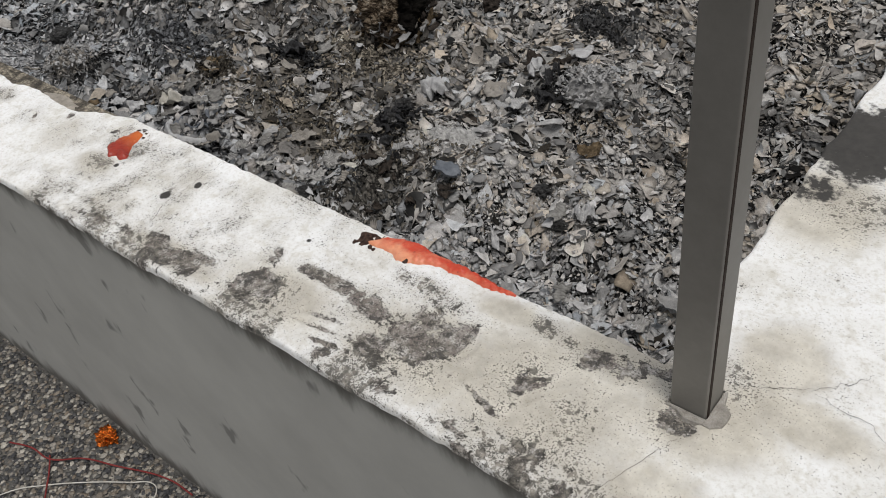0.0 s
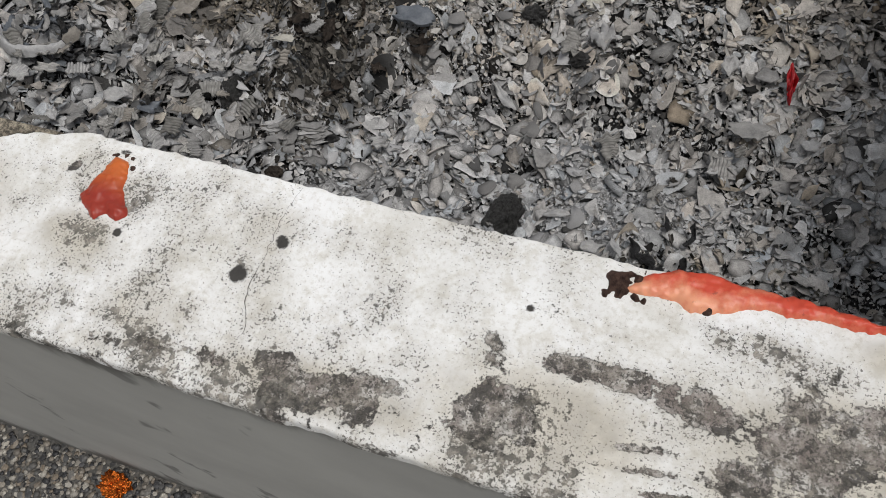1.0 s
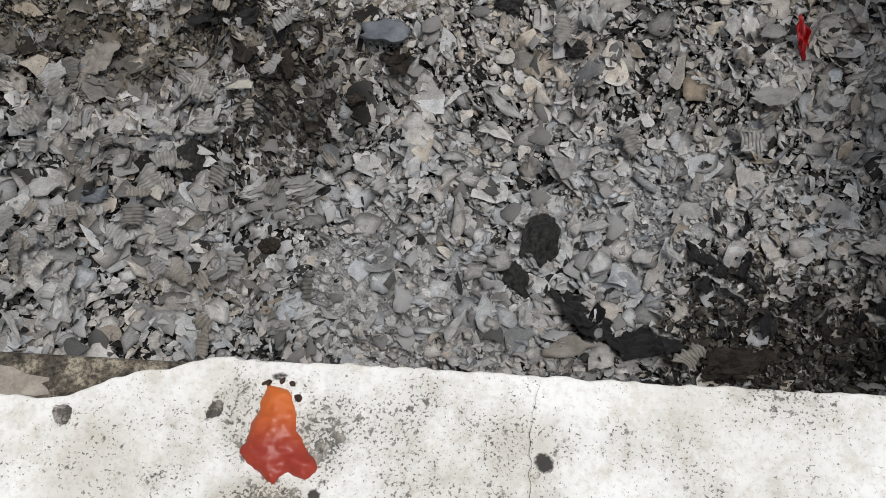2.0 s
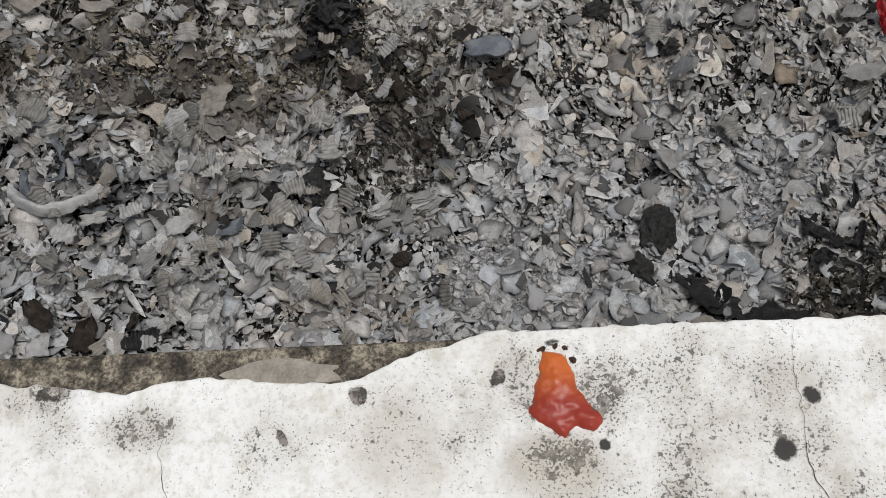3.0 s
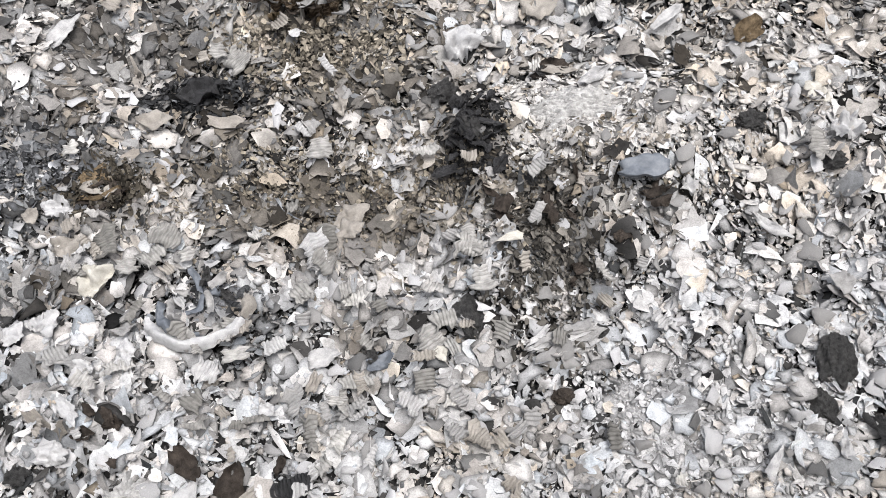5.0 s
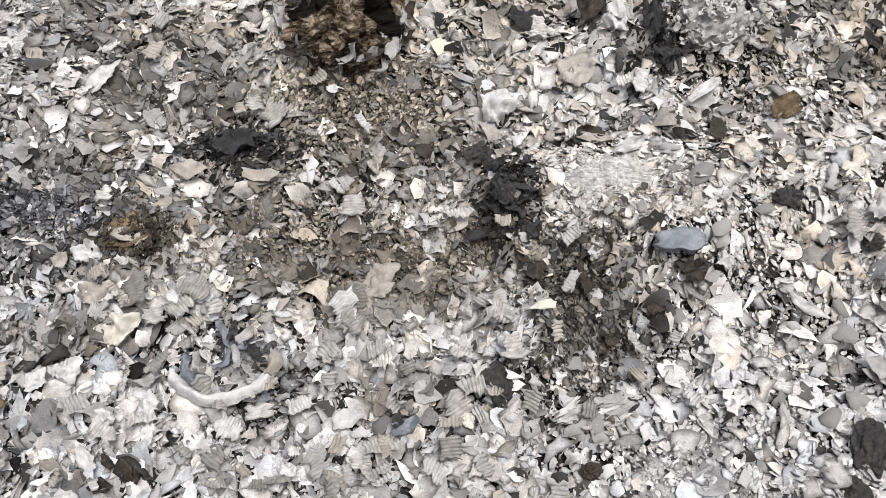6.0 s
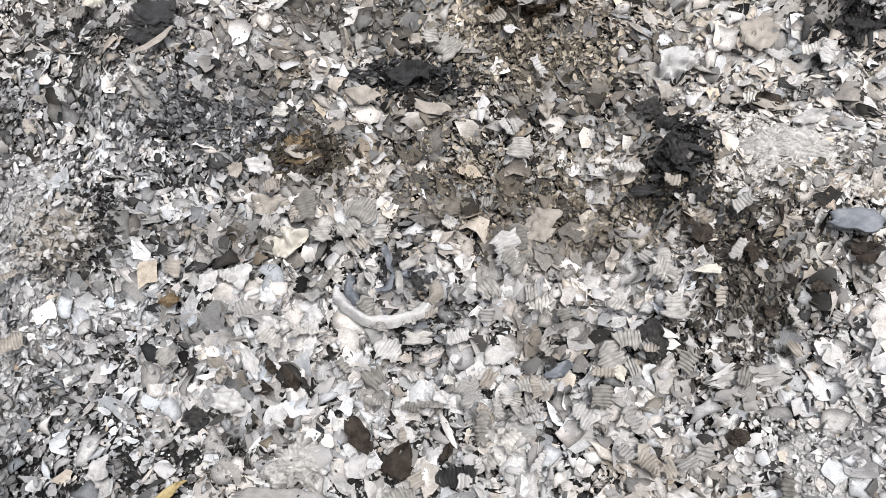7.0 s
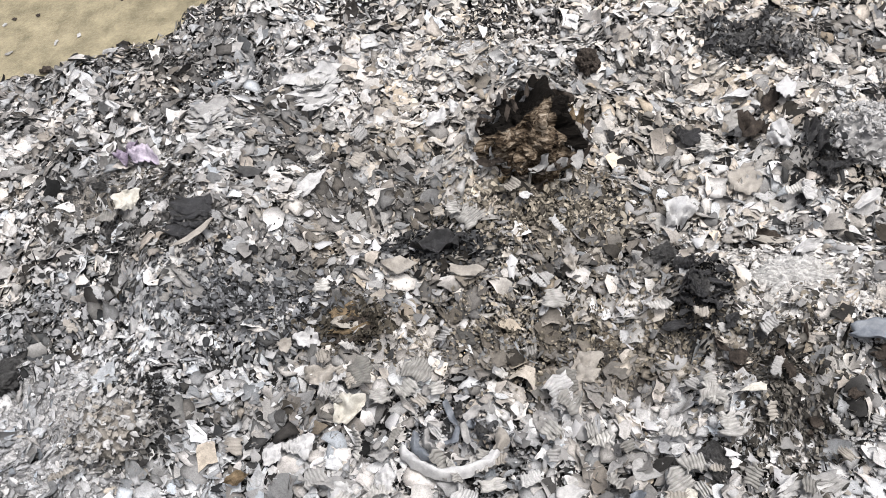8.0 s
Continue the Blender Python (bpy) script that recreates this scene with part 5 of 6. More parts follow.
ash_ball(-2.675, 1.215, 0.09, 31, M_TAN, [M_GREY, M_GREY, M_TAN, M_PALE], "domed grey ball of burnt paper with a yellowish side")
ash_ball(-1.15, 1.915, 0.10, 34, M_GREY, [M_PALE, M_PALE, M_GREY], "pale crumbling slab of paper ash with layered edges")

# pale sheets and scraps
S = "ash scrap"
put_sheet("ash_scrap", -1.288, 2.095, 0.105, 0.055, 70, M_WHITEASH, "white oval scrap of paper ash", S, 0.032, rx=12, ry=10, oval=True, crumple=0.2, nu=12, nv=7)
put_sheet("ash_scrap", -1.392, 2.105, 0.12, 0.036, 12, M_WHITEASH, "long white strip of paper ash", S, 0.026, crumple=0.4, taper=0.5, nu=12)
put_sheet("ash_scrap", -1.337, 1.915, 0.055, 0.07, 8, M_WHITEASH, "white scrap of paper ash bent on edge", S, 0.034, rx=25, ry=-18, crumple=0.3)
put_sheet("ash_scrap", -1.42, 1.83, 0.09, 0.075, -15, M_TAN, "square pinkish-grey sheet of paper ash", S, 0.02, rx=6, crumple=0.12, ragged=0.15)
put_sheet("ash_scrap", -1.32, 1.635, 0.11, 0.045, 30, M_PALE, "pointed pale sheet of paper ash", S, 0.026, rx=10, taper=0.6, crumple=0.2, oval=True)
put_sheet("ash_scrap", -1.897, 1.768, 0.032, 0.03, 0, M_WHITEASH, "small round white disc of ash", S, 0.024, oval=True, crumple=0.1)
put_sheet("ash_scrap", -2.37, 1.80, 0.095, 0.055, 55, M_PALE, "grey pointed sheet of paper ash", S, 0.022, rx=8, taper=0.5, crumple=0.15)
put_sheet("ash_scrap", -2.10, 2.02, 0.07, 0.045, 30, M_WHITEASH, "white torn scraps of paper ash", S, 0.026, rx=15, crumple=0.4, ragged=0.5)
put_sheet("ash_scrap", -2.06, 2.06, 0.05, 0.03, -50, M_WHITEASH, "white torn scrap of paper ash", S, 0.03, rx=25, crumple=0.4, ragged=0.5)
put_sheet("ash_scrap", -1.055, 1.325, 0.105, 0.026, -38, M_PALE, "long grey bent strip of paper ash", S, 0.022, crumple=0.3, curl=0.06, nu=12)
put_sheet("ash_scrap", -1.18, 1.385, 0.055, 0.05, 20, M_PALE, "pale blue-grey rounded flake of ash", S, 0.022, rx=8, crumple=0.2, oval=True)
put_sheet("ash_scrap", -1.785, 1.35, 0.075, 0.055, 35, M_TAN, "smooth tan sheet of scorched paper", S, 0.024, rx=-12, crumple=0.15, ragged=0.15)
put_sheet("ash_scrap", -1.62, 1.30, 0.035, 0.03, 10, M_WHITEASH, "white jagged crumpled flake", S, 0.024, crumple=0.7, ragged=0.6, nu=10, nv=8)
put_sheet("ash_scrap", -0.895, 1.485, 0.06, 0.05, 20, M_WHITEASH, "white crinkled crumb of ash", S, 0.02, crumple=0.9, ragged=0.4, nu=14, nv=12)
put_sheet("ash_scrap", -1.614, 1.105, 0.034, 0.03, 30, M_CREAM, "cream-yellow flake of ash", S, 0.026, rx=5, crumple=0.15, ragged=0.3)
put_sheet("ash_scrap", -1.485, 1.285, 0.05, 0.018, 8, M_CREAM, "cream strip of paper ash", S, 0.028, crumple=0.15, ragged=0.2)
put_sheet("ash_scrap", -1.53, 1.245, 0.075, 0.016, 82, M_PALE, "grey pointed strip of paper ash", S, 0.022, crumple=0.15, taper=0.6)
put_sheet("ash_scrap", -2.008, 0.88, 0.055, 0.042, 60, M_WHITEASH, "bluish white scrap of paper ash", S, 0.028, rx=10, crumple=0.25, ragged=0.3)
put_sheet("ash_scrap", -2.22, 1.10, 0.05, 0.045, 50, M_WHITEASH, "white curled scrap with torn edges", S, 0.024, rx=12, crumple=0.5, ragged=0.6, nu=10, nv=8)
put_sheet("ash_scrap", -1.90, 1.02, 0.035, 0.028, 20, M_WHITEASH, "white flake of paper ash", S, 0.026, rx=10, crumple=0.2)
put_sheet("ash_scrap", -1.80, 0.86, 0.085, 0.02, -55, M_PALE, "pale pointed strip of paper ash", S, 0.026, crumple=0.3, taper=0.7)
put_sheet("ash_scrap", -0.932, 0.892, 0.10, 0.05, 10, M_TAN, "beige smooth sheet of scorched paper by the wall", S, 0.02, rx=10, crumple=0.15, ragged=0.3, oval=True)
put_sheet("ash_scrap", -1.00, 0.93, 0.022, 0.04, 10, M_WHITEASH, "white torn flake of paper ash", S, 0.024, crumple=0.3, ragged=0.5)
put_sheet("ash_scrap", -0.81, 1.06, 0.05, 0.03, 30, M_PALE, "rounded pale flake of ash", S, 0.022, crumple=0.2, oval=True)
put_sheet("ash_scrap", -0.765, 1.06, 0.05, 0.013, -50, M_WHITEASH, "narrow white strip of ash", S, 0.028, crumple=0.3)
put_sheet("ash_scrap", -0.88, 1.115, 0.06, 0.022, 12, M_WHITEASH, "white pointed flake of ash", S, 0.024, crumple=0.3, taper=0.6)
put_sheet("ash_scrap", -0.65, 1.50, 0.05, 0.035, 65, M_PALE, "pale rectangular flake standing on edge", S, 0.028, rx=25, crumple=0.15, ragged=0.15)
put_sheet("ash_scrap", -0.58, 1.50, 0.055, 0.036, -5, M_GREY, "grey smooth flake of ash", S, 0.026, crumple=0.15, ragged=0.25)
put_sheet("ash_scrap", -0.64, 1.415, 0.03, 0.06, 10, M_TAN, "tan pointed flake of scorched paper", S, 0.024, crumple=0.15, oval=True)
put_sheet("ash_scrap", -0.477, 1.362, 0.04, 0.025, 15, M_WHITEASH, "white torn flake of ash", S, 0.024, crumple=0.3, ragged=0.4)
put_sheet("ash_scrap", -2.30, 1.33, 0.07, 0.05, 5, M_TAN, "tan square sheet of scorched paper", S, 0.018, rx=10, crumple=0.4, ragged=0.5, nu=12, nv=9)
put_sheet("ash_scrap", -2.15, 1.16, 0.08, 0.035, 10, M_GREY, "grey leaf-shaped sheet of ash", S, 0.024, crumple=0.15, oval=True)
put_sheet("ash_scrap", -2.37, 1.40, 0.04, 0.03, 60, M_TAN, "half-scorched orange-brown paper scrap", S, 0.03, rx=30, curl=0.2, crumple=0.2)
put_sheet("ash_scrap", -2.33, 1.42, 0.06, 0.05, 60, M_WHITEASH, "pale blue-white curled sheet of ash", S, 0.026, rx=20, curl=0.15, crumple=0.4, ragged=0.5)
put_sheet("ash_scrap", -1.42, 1.345, 0.03, 0.055, 10, M_BROWNCHAR, "dark brown scorched scrap standing up", S, 0.03, ry=30, crumple=0.3)
put_sheet("ash_scrap", -1.80, 1.60, 0.05, 0.06, 20, M_TAN, "tan ribbed flake of scorched paper", S, 0.026, rx=14, crumple=0.2, taper=0.3)
put_sheet("ash_scrap", -2.02, 1.57, 0.08, 0.035, -4, M_TAN, "tan strip of scorched card", S, 0.024, crumple=0.15, ragged=0.2)
put_sheet("paper_scrap", -2.85, 1.945, 0.09, 0.065, 20, M_PURPLE, "purple paper scrap among grey ash", "paper scrap", 0.03, rx=10, crumple=0.8, nu=12, nv=9)
put_sheet("leaf", -2.133, 0.772, 0.12, 0.055, 8, M_REDLEAF, "dark reddish-brown curled dry leaf at the wall", "leaf", 0.028, rx=15, oval=True, crumple=0.3, curl=0.1)
put_sheet("leaf", -2.327, 0.79, 0.085, 0.02, 42, M_YLEAF, "narrow yellow dry leaf", "leaf", 0.03, oval=True, crumple=0.3, curl=0.1)
put_sheet("plastic_strip", -0.534, 1.470, 0.018, 0.078, 10, M_RED, "bright red plastic strip stuck in the ash", "plastic scrap", 0.03, rx=40, crumple=0.2, ragged=0.1, taper=0.3, thick=0.003)
rm = random.Random(8)
for i in range(12):
    mx = rm.uniform(-3.75, -2.95)
    my = 2.39 + (mx + 3.42) * 0.6 + rm.uniform(0.14, 0.45)
    put_sheet("mud_chip", mx, my, rm.uniform(0.014, 0.03), rm.uniform(0.008, 0.018), rm.uniform(0, 360), rm.choice([M_PALE, M_GREY, M_BROWNCHAR]), "stray flake of ash lying on the mud floor", "chip", PIT_Z - 0.002 - zat(mx, my), group="flakes on the mud", crumple=0.2, thick=0.002)
put_sheet("mud_chip", -3.34, 2.49, 0.05, 0.025, 0, M_BROWNCHAR, "dark chip lying on the mud floor", "chip", PIT_Z + 0.025 - zat(-3.34, 2.49) - 0.018, crumple=0.3, thick=0.006)

put_sheet("ash_scrap", -2.115, 0.808, 0.17, 0.038, 4, M_GREY, "long pale sheet of paper ash lying along the wall", S, 0.024, rx=8, crumple=0.25, ragged=0.25, nu=20, nv=8, straight=True)
put_sheet("ash_scrap", -2.225, 1.263, 0.075, 0.06, 40, M_CREAM, "cream-white crumpled torn sheet of ash", S, 0.032, rx=14, crumple=0.5, ragged=0.5, nu=14, nv=12)
put_sheet("ash_scrap", -1.818, 1.116, 0.065, 0.04, 15, M_PALE, "pale smooth pointed sheet of ash", S, 0.03, rx=6, crumple=0.15, taper=0.4)
put_sheet("ash_scrap", -1.783, 1.385, 0.085, 0.06, 25, M_TAN, "tan smooth sheet of scorched paper with white flecks", S, 0.028, rx=12, crumple=0.2, ragged=0.3, nu=14, nv=10)
put_sheet("ash_scrap", -2.157, 1.585, 0.085, 0.045, 4, M_TAN, "tan torn square sheet of scorched card", S, 0.034, rx=10, crumple=0.15, ragged=0.3)
put_sheet("ash_scrap", -2.79, 1.765, 0.075, 0.06, 70, M_CREAM, "cream-white torn flap of paper ash", S, 0.034, rx=30, crumple=0.4, ragged=0.5, nu=12, nv=10)
put_sheet("ash_scrap", -2.583, 1.625, 0.10, 0.016, 34, M_TAN, "narrow tan strip of scorched card", S, 0.034, ry=-10, crumple=0.1, ragged=0.15, straight=True)
put_sheet("ash_scrap", -2.95, 2.135, 0.075, 0.032, -60, M_WHITEASH, "white curled strip of paper ash on edge", S, 0.034, rx=35, crumple=0.2, curl=0.2)
put_sheet("ash_scrap", -1.57, 1.725, 0.08, 0.065, 10, M_WHITEASH, "white crumpled sheet of paper ash", S, 0.036, rx=18, crumple=0.7, ragged=0.5, nu=14, nv=12)
put_sheet("ash_scrap", -1.17, 1.76, 0.10, 0.04, 38, M_PALE, "pale pointed sheet of paper ash", S, 0.034, rx=8, crumple=0.15, oval=True, taper=0.4)
for wx, wy, wl, ww, yaw in ((-2.305, 1.185, 0.062, 0.05, 30), (-2.357, 1.16, 0.05, 0.042, 70), (-2.239, 1.029, 0.085, 0.035, -50), (-2.269, 0.959, 0.07, 0.05, 20), (-2.142, 1.117, 0.05, 0.04, 5), (-2.452, 0.805, 0.07, 0.04, 75)):
    put_sheet("ash_scrap", wx, wy, wl, ww, yaw, M_WHITEASH, "bright white torn scrap of paper ash", S, 0.03, rx=8, crumple=0.35, ragged=0.6, nu=18, nv=13)
put_sheet("ash_scrap", -2.23, 1.108, 0.085, 0.04, 8, M_GREY, "smooth grey oval sheet of paper ash", S, 0.032, rx=6, crumple=0.12, oval=True)
put_sheet("leaf", -2.417, 1.116, 0.05, 0.03, 25, M_STRAW, "small brown curled dry leaf in the ash", "leaf", 0.03, rx=10, crumple=0.3, oval=True)
put_sheet("ash_scrap", -0.94, 1.215, 0.05, 0.046, 20, M_GREY, "round grey flake of ash", S, 0.028, crumple=0.12, ragged=0.2)
put_sheet("ash_scrap", -0.635, 1.262, 0.045, 0.02, 25, M_WHITEASH, "white leaf-shaped flake of ash", S, 0.03, crumple=0.15, oval=True)
put_sheet("ash_scrap", -0.591, 1.355, 0.07, 0.034, 3, M_GREY, "smooth grey rectangular sheet of ash", S, 0.03, rx=8, crumple=0.12, straight=True)
put_sheet("ash_scrap", -1.107, 0.912, 0.075, 0.022, 62, M_PALE, "pale narrow sheet of ash by the wall", S, 0.028, crumple=0.15, taper=0.4)
put_sheet("ash_scrap", -1.03, 1.72, 0.07, 0.05, 40, M_STRAW, "straw-coloured scorched paper scrap", S, 0.03, rx=15, crumple=0.5, ragged=0.5)
put_sheet("paper_scrap", -2.80, 1.925, 0.08, 0.05, -10, M_LAVENDER, "pale lavender crumpled paper scrap", "paper scrap", 0.036, rx=10, crumple=0.9, nu=14, nv=10)
put_sheet("charred_sheet", -1.322, 2.075, 0.11, 0.04, 62, M_BROWNCHAR, "dark brown charred strip behind a white scrap", "charred paper", 0.022, nu=12, nv=8, crumple=0.4)
put_sheet("charred_sheet", -1.498, 1.372, 0.065, 0.035, 80, M_BROWNCHAR, "dark brown charred scrap standing up", "charred paper", 0.034, ry=30, crumple=0.3)
put_sheet("charred_sheet", -1.855, 0.895, 0.06, 0.032, 15, M_BLACKSHEET, "black ribbed charred card scrap", "charred paper", 0.026, nv=4, ridges=10, ridge=0.0015, crumple=0.1, ragged=0.3, thick=0.0008)
put_lump("charred_stub", -1.737, 2.25, 0.03, 0.035, 0.035, 20, M_BROWNCHAR, "brown scorched paper stub standing in the ash", "burnt paper", 51, 0.5, 0.02)
for i in range(9):
    a = i * 0.75
    put_sheet("bowl_curl", -2.02 + 0.045 * math.cos(a) * (0.5 + 0.5 * (i % 3) / 2), 1.222 + 0.03 * math.sin(a), 0.04 + 0.006 * (i % 4), 0.018, 40 * i, (M_BLUE, M_GREY, M_CHAR)[i % 3], "curled blue-grey sliver of ash inside a burnt bowl", "burnt paper", 0.03, rx=30 - 12 * (i % 5), ry=14 * (i % 3) - 14, group="curls in the burnt bowl", curl=0.25, crumple=0.3, nu=10, nv=6, seed=340 + i)


def ash_cake(x, y, rx, ry, rz, yaw, seed, label):
    """A caked, flaking slab of ash: low and lumpy, with layered steps and a broken rim."""
    n, k = 230, 70
    a, q = np.meshgrid(np.linspace(0, 2 * math.pi, n, endpoint=False), np.linspace(0.01, 1, k) ** 0.75, indexing="ij")
    rim = 1 + 0.6 * (field(np.cos(a) * 0.9 + seed, np.sin(a) * 0.9, 0.4, 101) - 0.5) + 0.4 * (field(np.cos(a) * 2.5 + seed, np.sin(a) * 2.5, 0.25, 102) - 0.5)
    u, v = rx * q * rim * np.cos(a), ry * q * rim * np.sin(a)
    h = (1 - q ** 2.5) * (0.4 + 0.9 * field(u + seed, v, 0.028, 103)) + 0.45 * np.abs(field(u + seed, v * 1.8, 0.013, 104) - 0.5)
    h = 0.45 * h + 0.55 * np.floor(h * 6 + field(u + seed, v * 2, 0.012, 105)) / 6
    z = rz * h + 0.005 * (field(u + seed, v * 1.5, 0.006, 106) - 0.5) - 0.014 * ramp01(0.8, 1.0, q)
    i = np.arange(n * k).reshape(n, k)
    f = np.stack([i[:, :-1], i[:, 1:], np.roll(i, -1, 0)[:, 1:], np.roll(i, -1, 0)[:, :-1]], -1).reshape(-1, 4)
    me = mesh_from("ash_cake", np.stack([u, v, z], -1).reshape(-1, 3), f)
    me.materials.append(M_CAKE)
    ob = tagged(new("ash_cake", me), label, "ash slab")
    ob.matrix_world = lay(x, y, 0.004, 0, 0, yaw)
    return ob


ash_cake(-1.36, 1.565, 0.10, 0.055, 0.03, -8, 3, "whitish caked mound of flaking paper ash")
ash_cake(-2.116, 0.872, 0.055, 0.045, 0.03, 15, 5, "pale lumpy caked slab of paper ash near the wall")
ash_cake(-1.941, 0.838, 0.046, 0.036, 0.026, -10, 7, "pale pinkish caked slab of paper ash near the wall")

# corrugated card burnt to ash: ribs kept
def corrugated(x, y, length, width, yaw, rx, ry, seed, lift=0.02, mat=None):
    ob = put_sheet("corrugated_flake", x, y, length, width, yaw, mat or M_CORR, "grey ribbed flake of burnt corrugated card", "burnt card", lift + 0.006, rx, ry, "corrugated flakes in the ash",
                   nv=5, ridges=max(4, round(length / 0.0062)), ridge=0.0012, crumple=0.12, ragged=0.42, taper=random.choice([0.0, 0.2, 0.45]), curl=random.uniform(-0.08, 0.16), thick=0.0008, seed=seed)
    return ob


corrugated(-1.83, 1.295, 0.062, 0.05, -68, 12, 6, 1, 0.032, M_PALE)
corrugated(-1.815, 1.33, 0.05, 0.04, -80, 5, 0, 2, 0.022)
corrugated(-2.21, 1.335, 0.06, 0.05, -75, 10, -5, 3, 0.028)
corrugated(-2.10, 1.335, 0.055, 0.045, -30, 10, 5, 4, 0.026)
corrugated(-1.56, 1.295, 0.06, 0.04, 95, 8, 5, 5, 0.024)
corrugated(-1.63, 1.13, 0.05, 0.045, -60, 10, 5, 6, 0.022)
corrugated(-0.83, 1.27, 0.05, 0.04, -70, 10, 5, 7, 0.022)
corrugated(-0.95, 1.45, 0.06, 0.03, 95, 10, 5, 8, 0.022)
corrugated(-2.27, 1.86, 0.045, 0.04, 75, 14, 5, 9, 0.03, M_TAN)
corrugated(-2.02, 1.73, 0.06, 0.05, -50, 14, 5, 10, 0.026)
rr = random.Random(77)
for i in range(160):
    if i < 95:
        x, y = rr.gauss(-1.87, 0.25), rr.gauss(1.08, 0.18)
    else:
        x, y = rr.uniform(-2.9, -0.5), rr.uniform(0.8, 2.2)
    y = max(y, 0.72)
    corrugated(x, y, rr.uniform(0.016, 0.052), rr.uniform(0.014, 0.04), rr.uniform(0, 360), rr.gauss(0, 14), rr.gauss(0, 13), 20 + i, rr.uniform(0.025, 0.034), rr.choice([None, None, None, M_PALE, M_GREY, M_TAN]))

# ---- the steel post on the corner ----
def steel_post():
    root = tagged(new("steel_post"), "square grey-painted steel post set in the corner of the wall", "post")
    root.location = (-0.214, 0.6315, CAP_Z)
    part("tube", box(-0.0200, 0.0200, -0.0205, 0.0205, -0.05, 1.75, 0.0022, 3), M_POST, root)
    part("seam", box(0.0193, 0.0206, -0.0178, -0.0122, -0.01, 1.745, 0.0004, 1), M_SEAM, root, "dark rusty weld seam")
    bm = bmesh.new()
    n = 40
    ring0, ring1, ring2 = [], [], []
    for i in range(n):
        a = 2 * math.pi * i / n
        sq = 0.0215 / max(abs(math.cos(a)), abs(math.sin(a)))
        w = 0.002 + 0.02 * max(0.0, math.cos(a + 0.5)) * float(field(math.cos(a) * 0.4, math.sin(a) * 0.4, 0.16, 81))
        ring0.append(bm.verts.new((sq * math.cos(a), sq * math.sin(a), 0.004)))
        ring1.append(bm.verts.new(((sq + w) * math.cos(a), (sq + w) * math.sin(a), 0.0025)))
        ring2.append(bm.verts.new(((sq + w + 0.002) * math.cos(a), (sq + w + 0.002) * math.sin(a), -0.003)))
    for i in range(n):
        j = (i + 1) % n
        bm.faces.new((ring0[i], ring1[i], ring1[j], ring0[j]))
        bm.faces.new((ring1[i], ring2[i], ring2[j], ring1[j]))
    part("mortar_collar", bm, M_MORTAR, root, "cracked pale mortar round the foot")


steel_post()

# ---- melted candles on the coping ----
def puddle(points, height, seed, fray=1.0):
    """Wax run over the coping: thickest well inside its outline, with a rounded, uneven brim."""
    p = np.array(points)
    lo, hi = p.min(0) - 0.004, p.max(0) + 0.004
    nx, ny = int((hi[0] - lo[0]) / 0.0011) + 2, int((hi[1] - lo[1]) / 0.0011) + 2
    x, y = np.meshgrid(np.linspace(lo[0], hi[0], nx), np.linspace(lo[1], hi[1], ny), indexing="ij")
    d, inside = np.full(x.shape, 9.0), np.zeros(x.shape, bool)
    for a, b in zip(p, np.roll(p, -1, 0)):
        e = b - a
        t = np.clip(((x - a[0]) * e[0] + (y - a[1]) * e[1]) / (e @ e), 0, 1)
        d = np.minimum(d, np.hypot(x - a[0] - t * e[0], y - a[1] - t * e[1]))
        cross = (a[1] > y) != (b[1] > y)
        dy = b[1] - a[1] if abs(b[1] - a[1]) > 1e-9 else 1e-9
        inside ^= cross & (x < a[0] + (y - a[1]) / dy * e[0])
    d = np.where(inside, d, -d) + fray * (0.0035 * (field(x, y, 0.009, 90 + seed) - 0.5) + 0.002 * (field(x, y, 0.0035, 91 + seed) - 0.5))
    lump = 0.75 + 0.5 * field(x, y, 0.014, 92 + seed) + 0.35 * (field(x, y, 0.004, 93 + seed) - 0.5)
    z = np.where(d > 0, height * (1 - np.exp(-np.maximum(d, 0) / 0.0035)) * lump, d * 1.5)
    i = np.arange(nx * ny).reshape(nx, ny)
    f = np.stack([i[:-1, :-1], i[1:, :-1], i[1:, 1:], i[:-1, 1:]], -1)
    keep = np.maximum(np.maximum(d[:-1, :-1], d[1:, 1:]), np.maximum(d[1:, :-1], d[:-1, 1:])) > -0.0022
    f = f[keep]
    used = np.unique(f)
    back = np.zeros(nx * ny, int)
    back[used] = np.arange(len(used))
    return smooth(mesh_from("wax", np.stack([x, y, z + 0.0005], -1).reshape(-1, 3)[used], back[f]))


def blob(x, y, r, height, seed):
    pts = []
    for i in range(8):
        a = i * math.pi / 4
        q = r * (0.6 + 0.8 * float(field(math.cos(a) * 3 + seed, math.sin(a) * 3, 0.9, 95)))
        pts.append((x + q * math.cos(a), y + q * math.sin(a)))
    return puddle(pts, height, seed, 1.8)


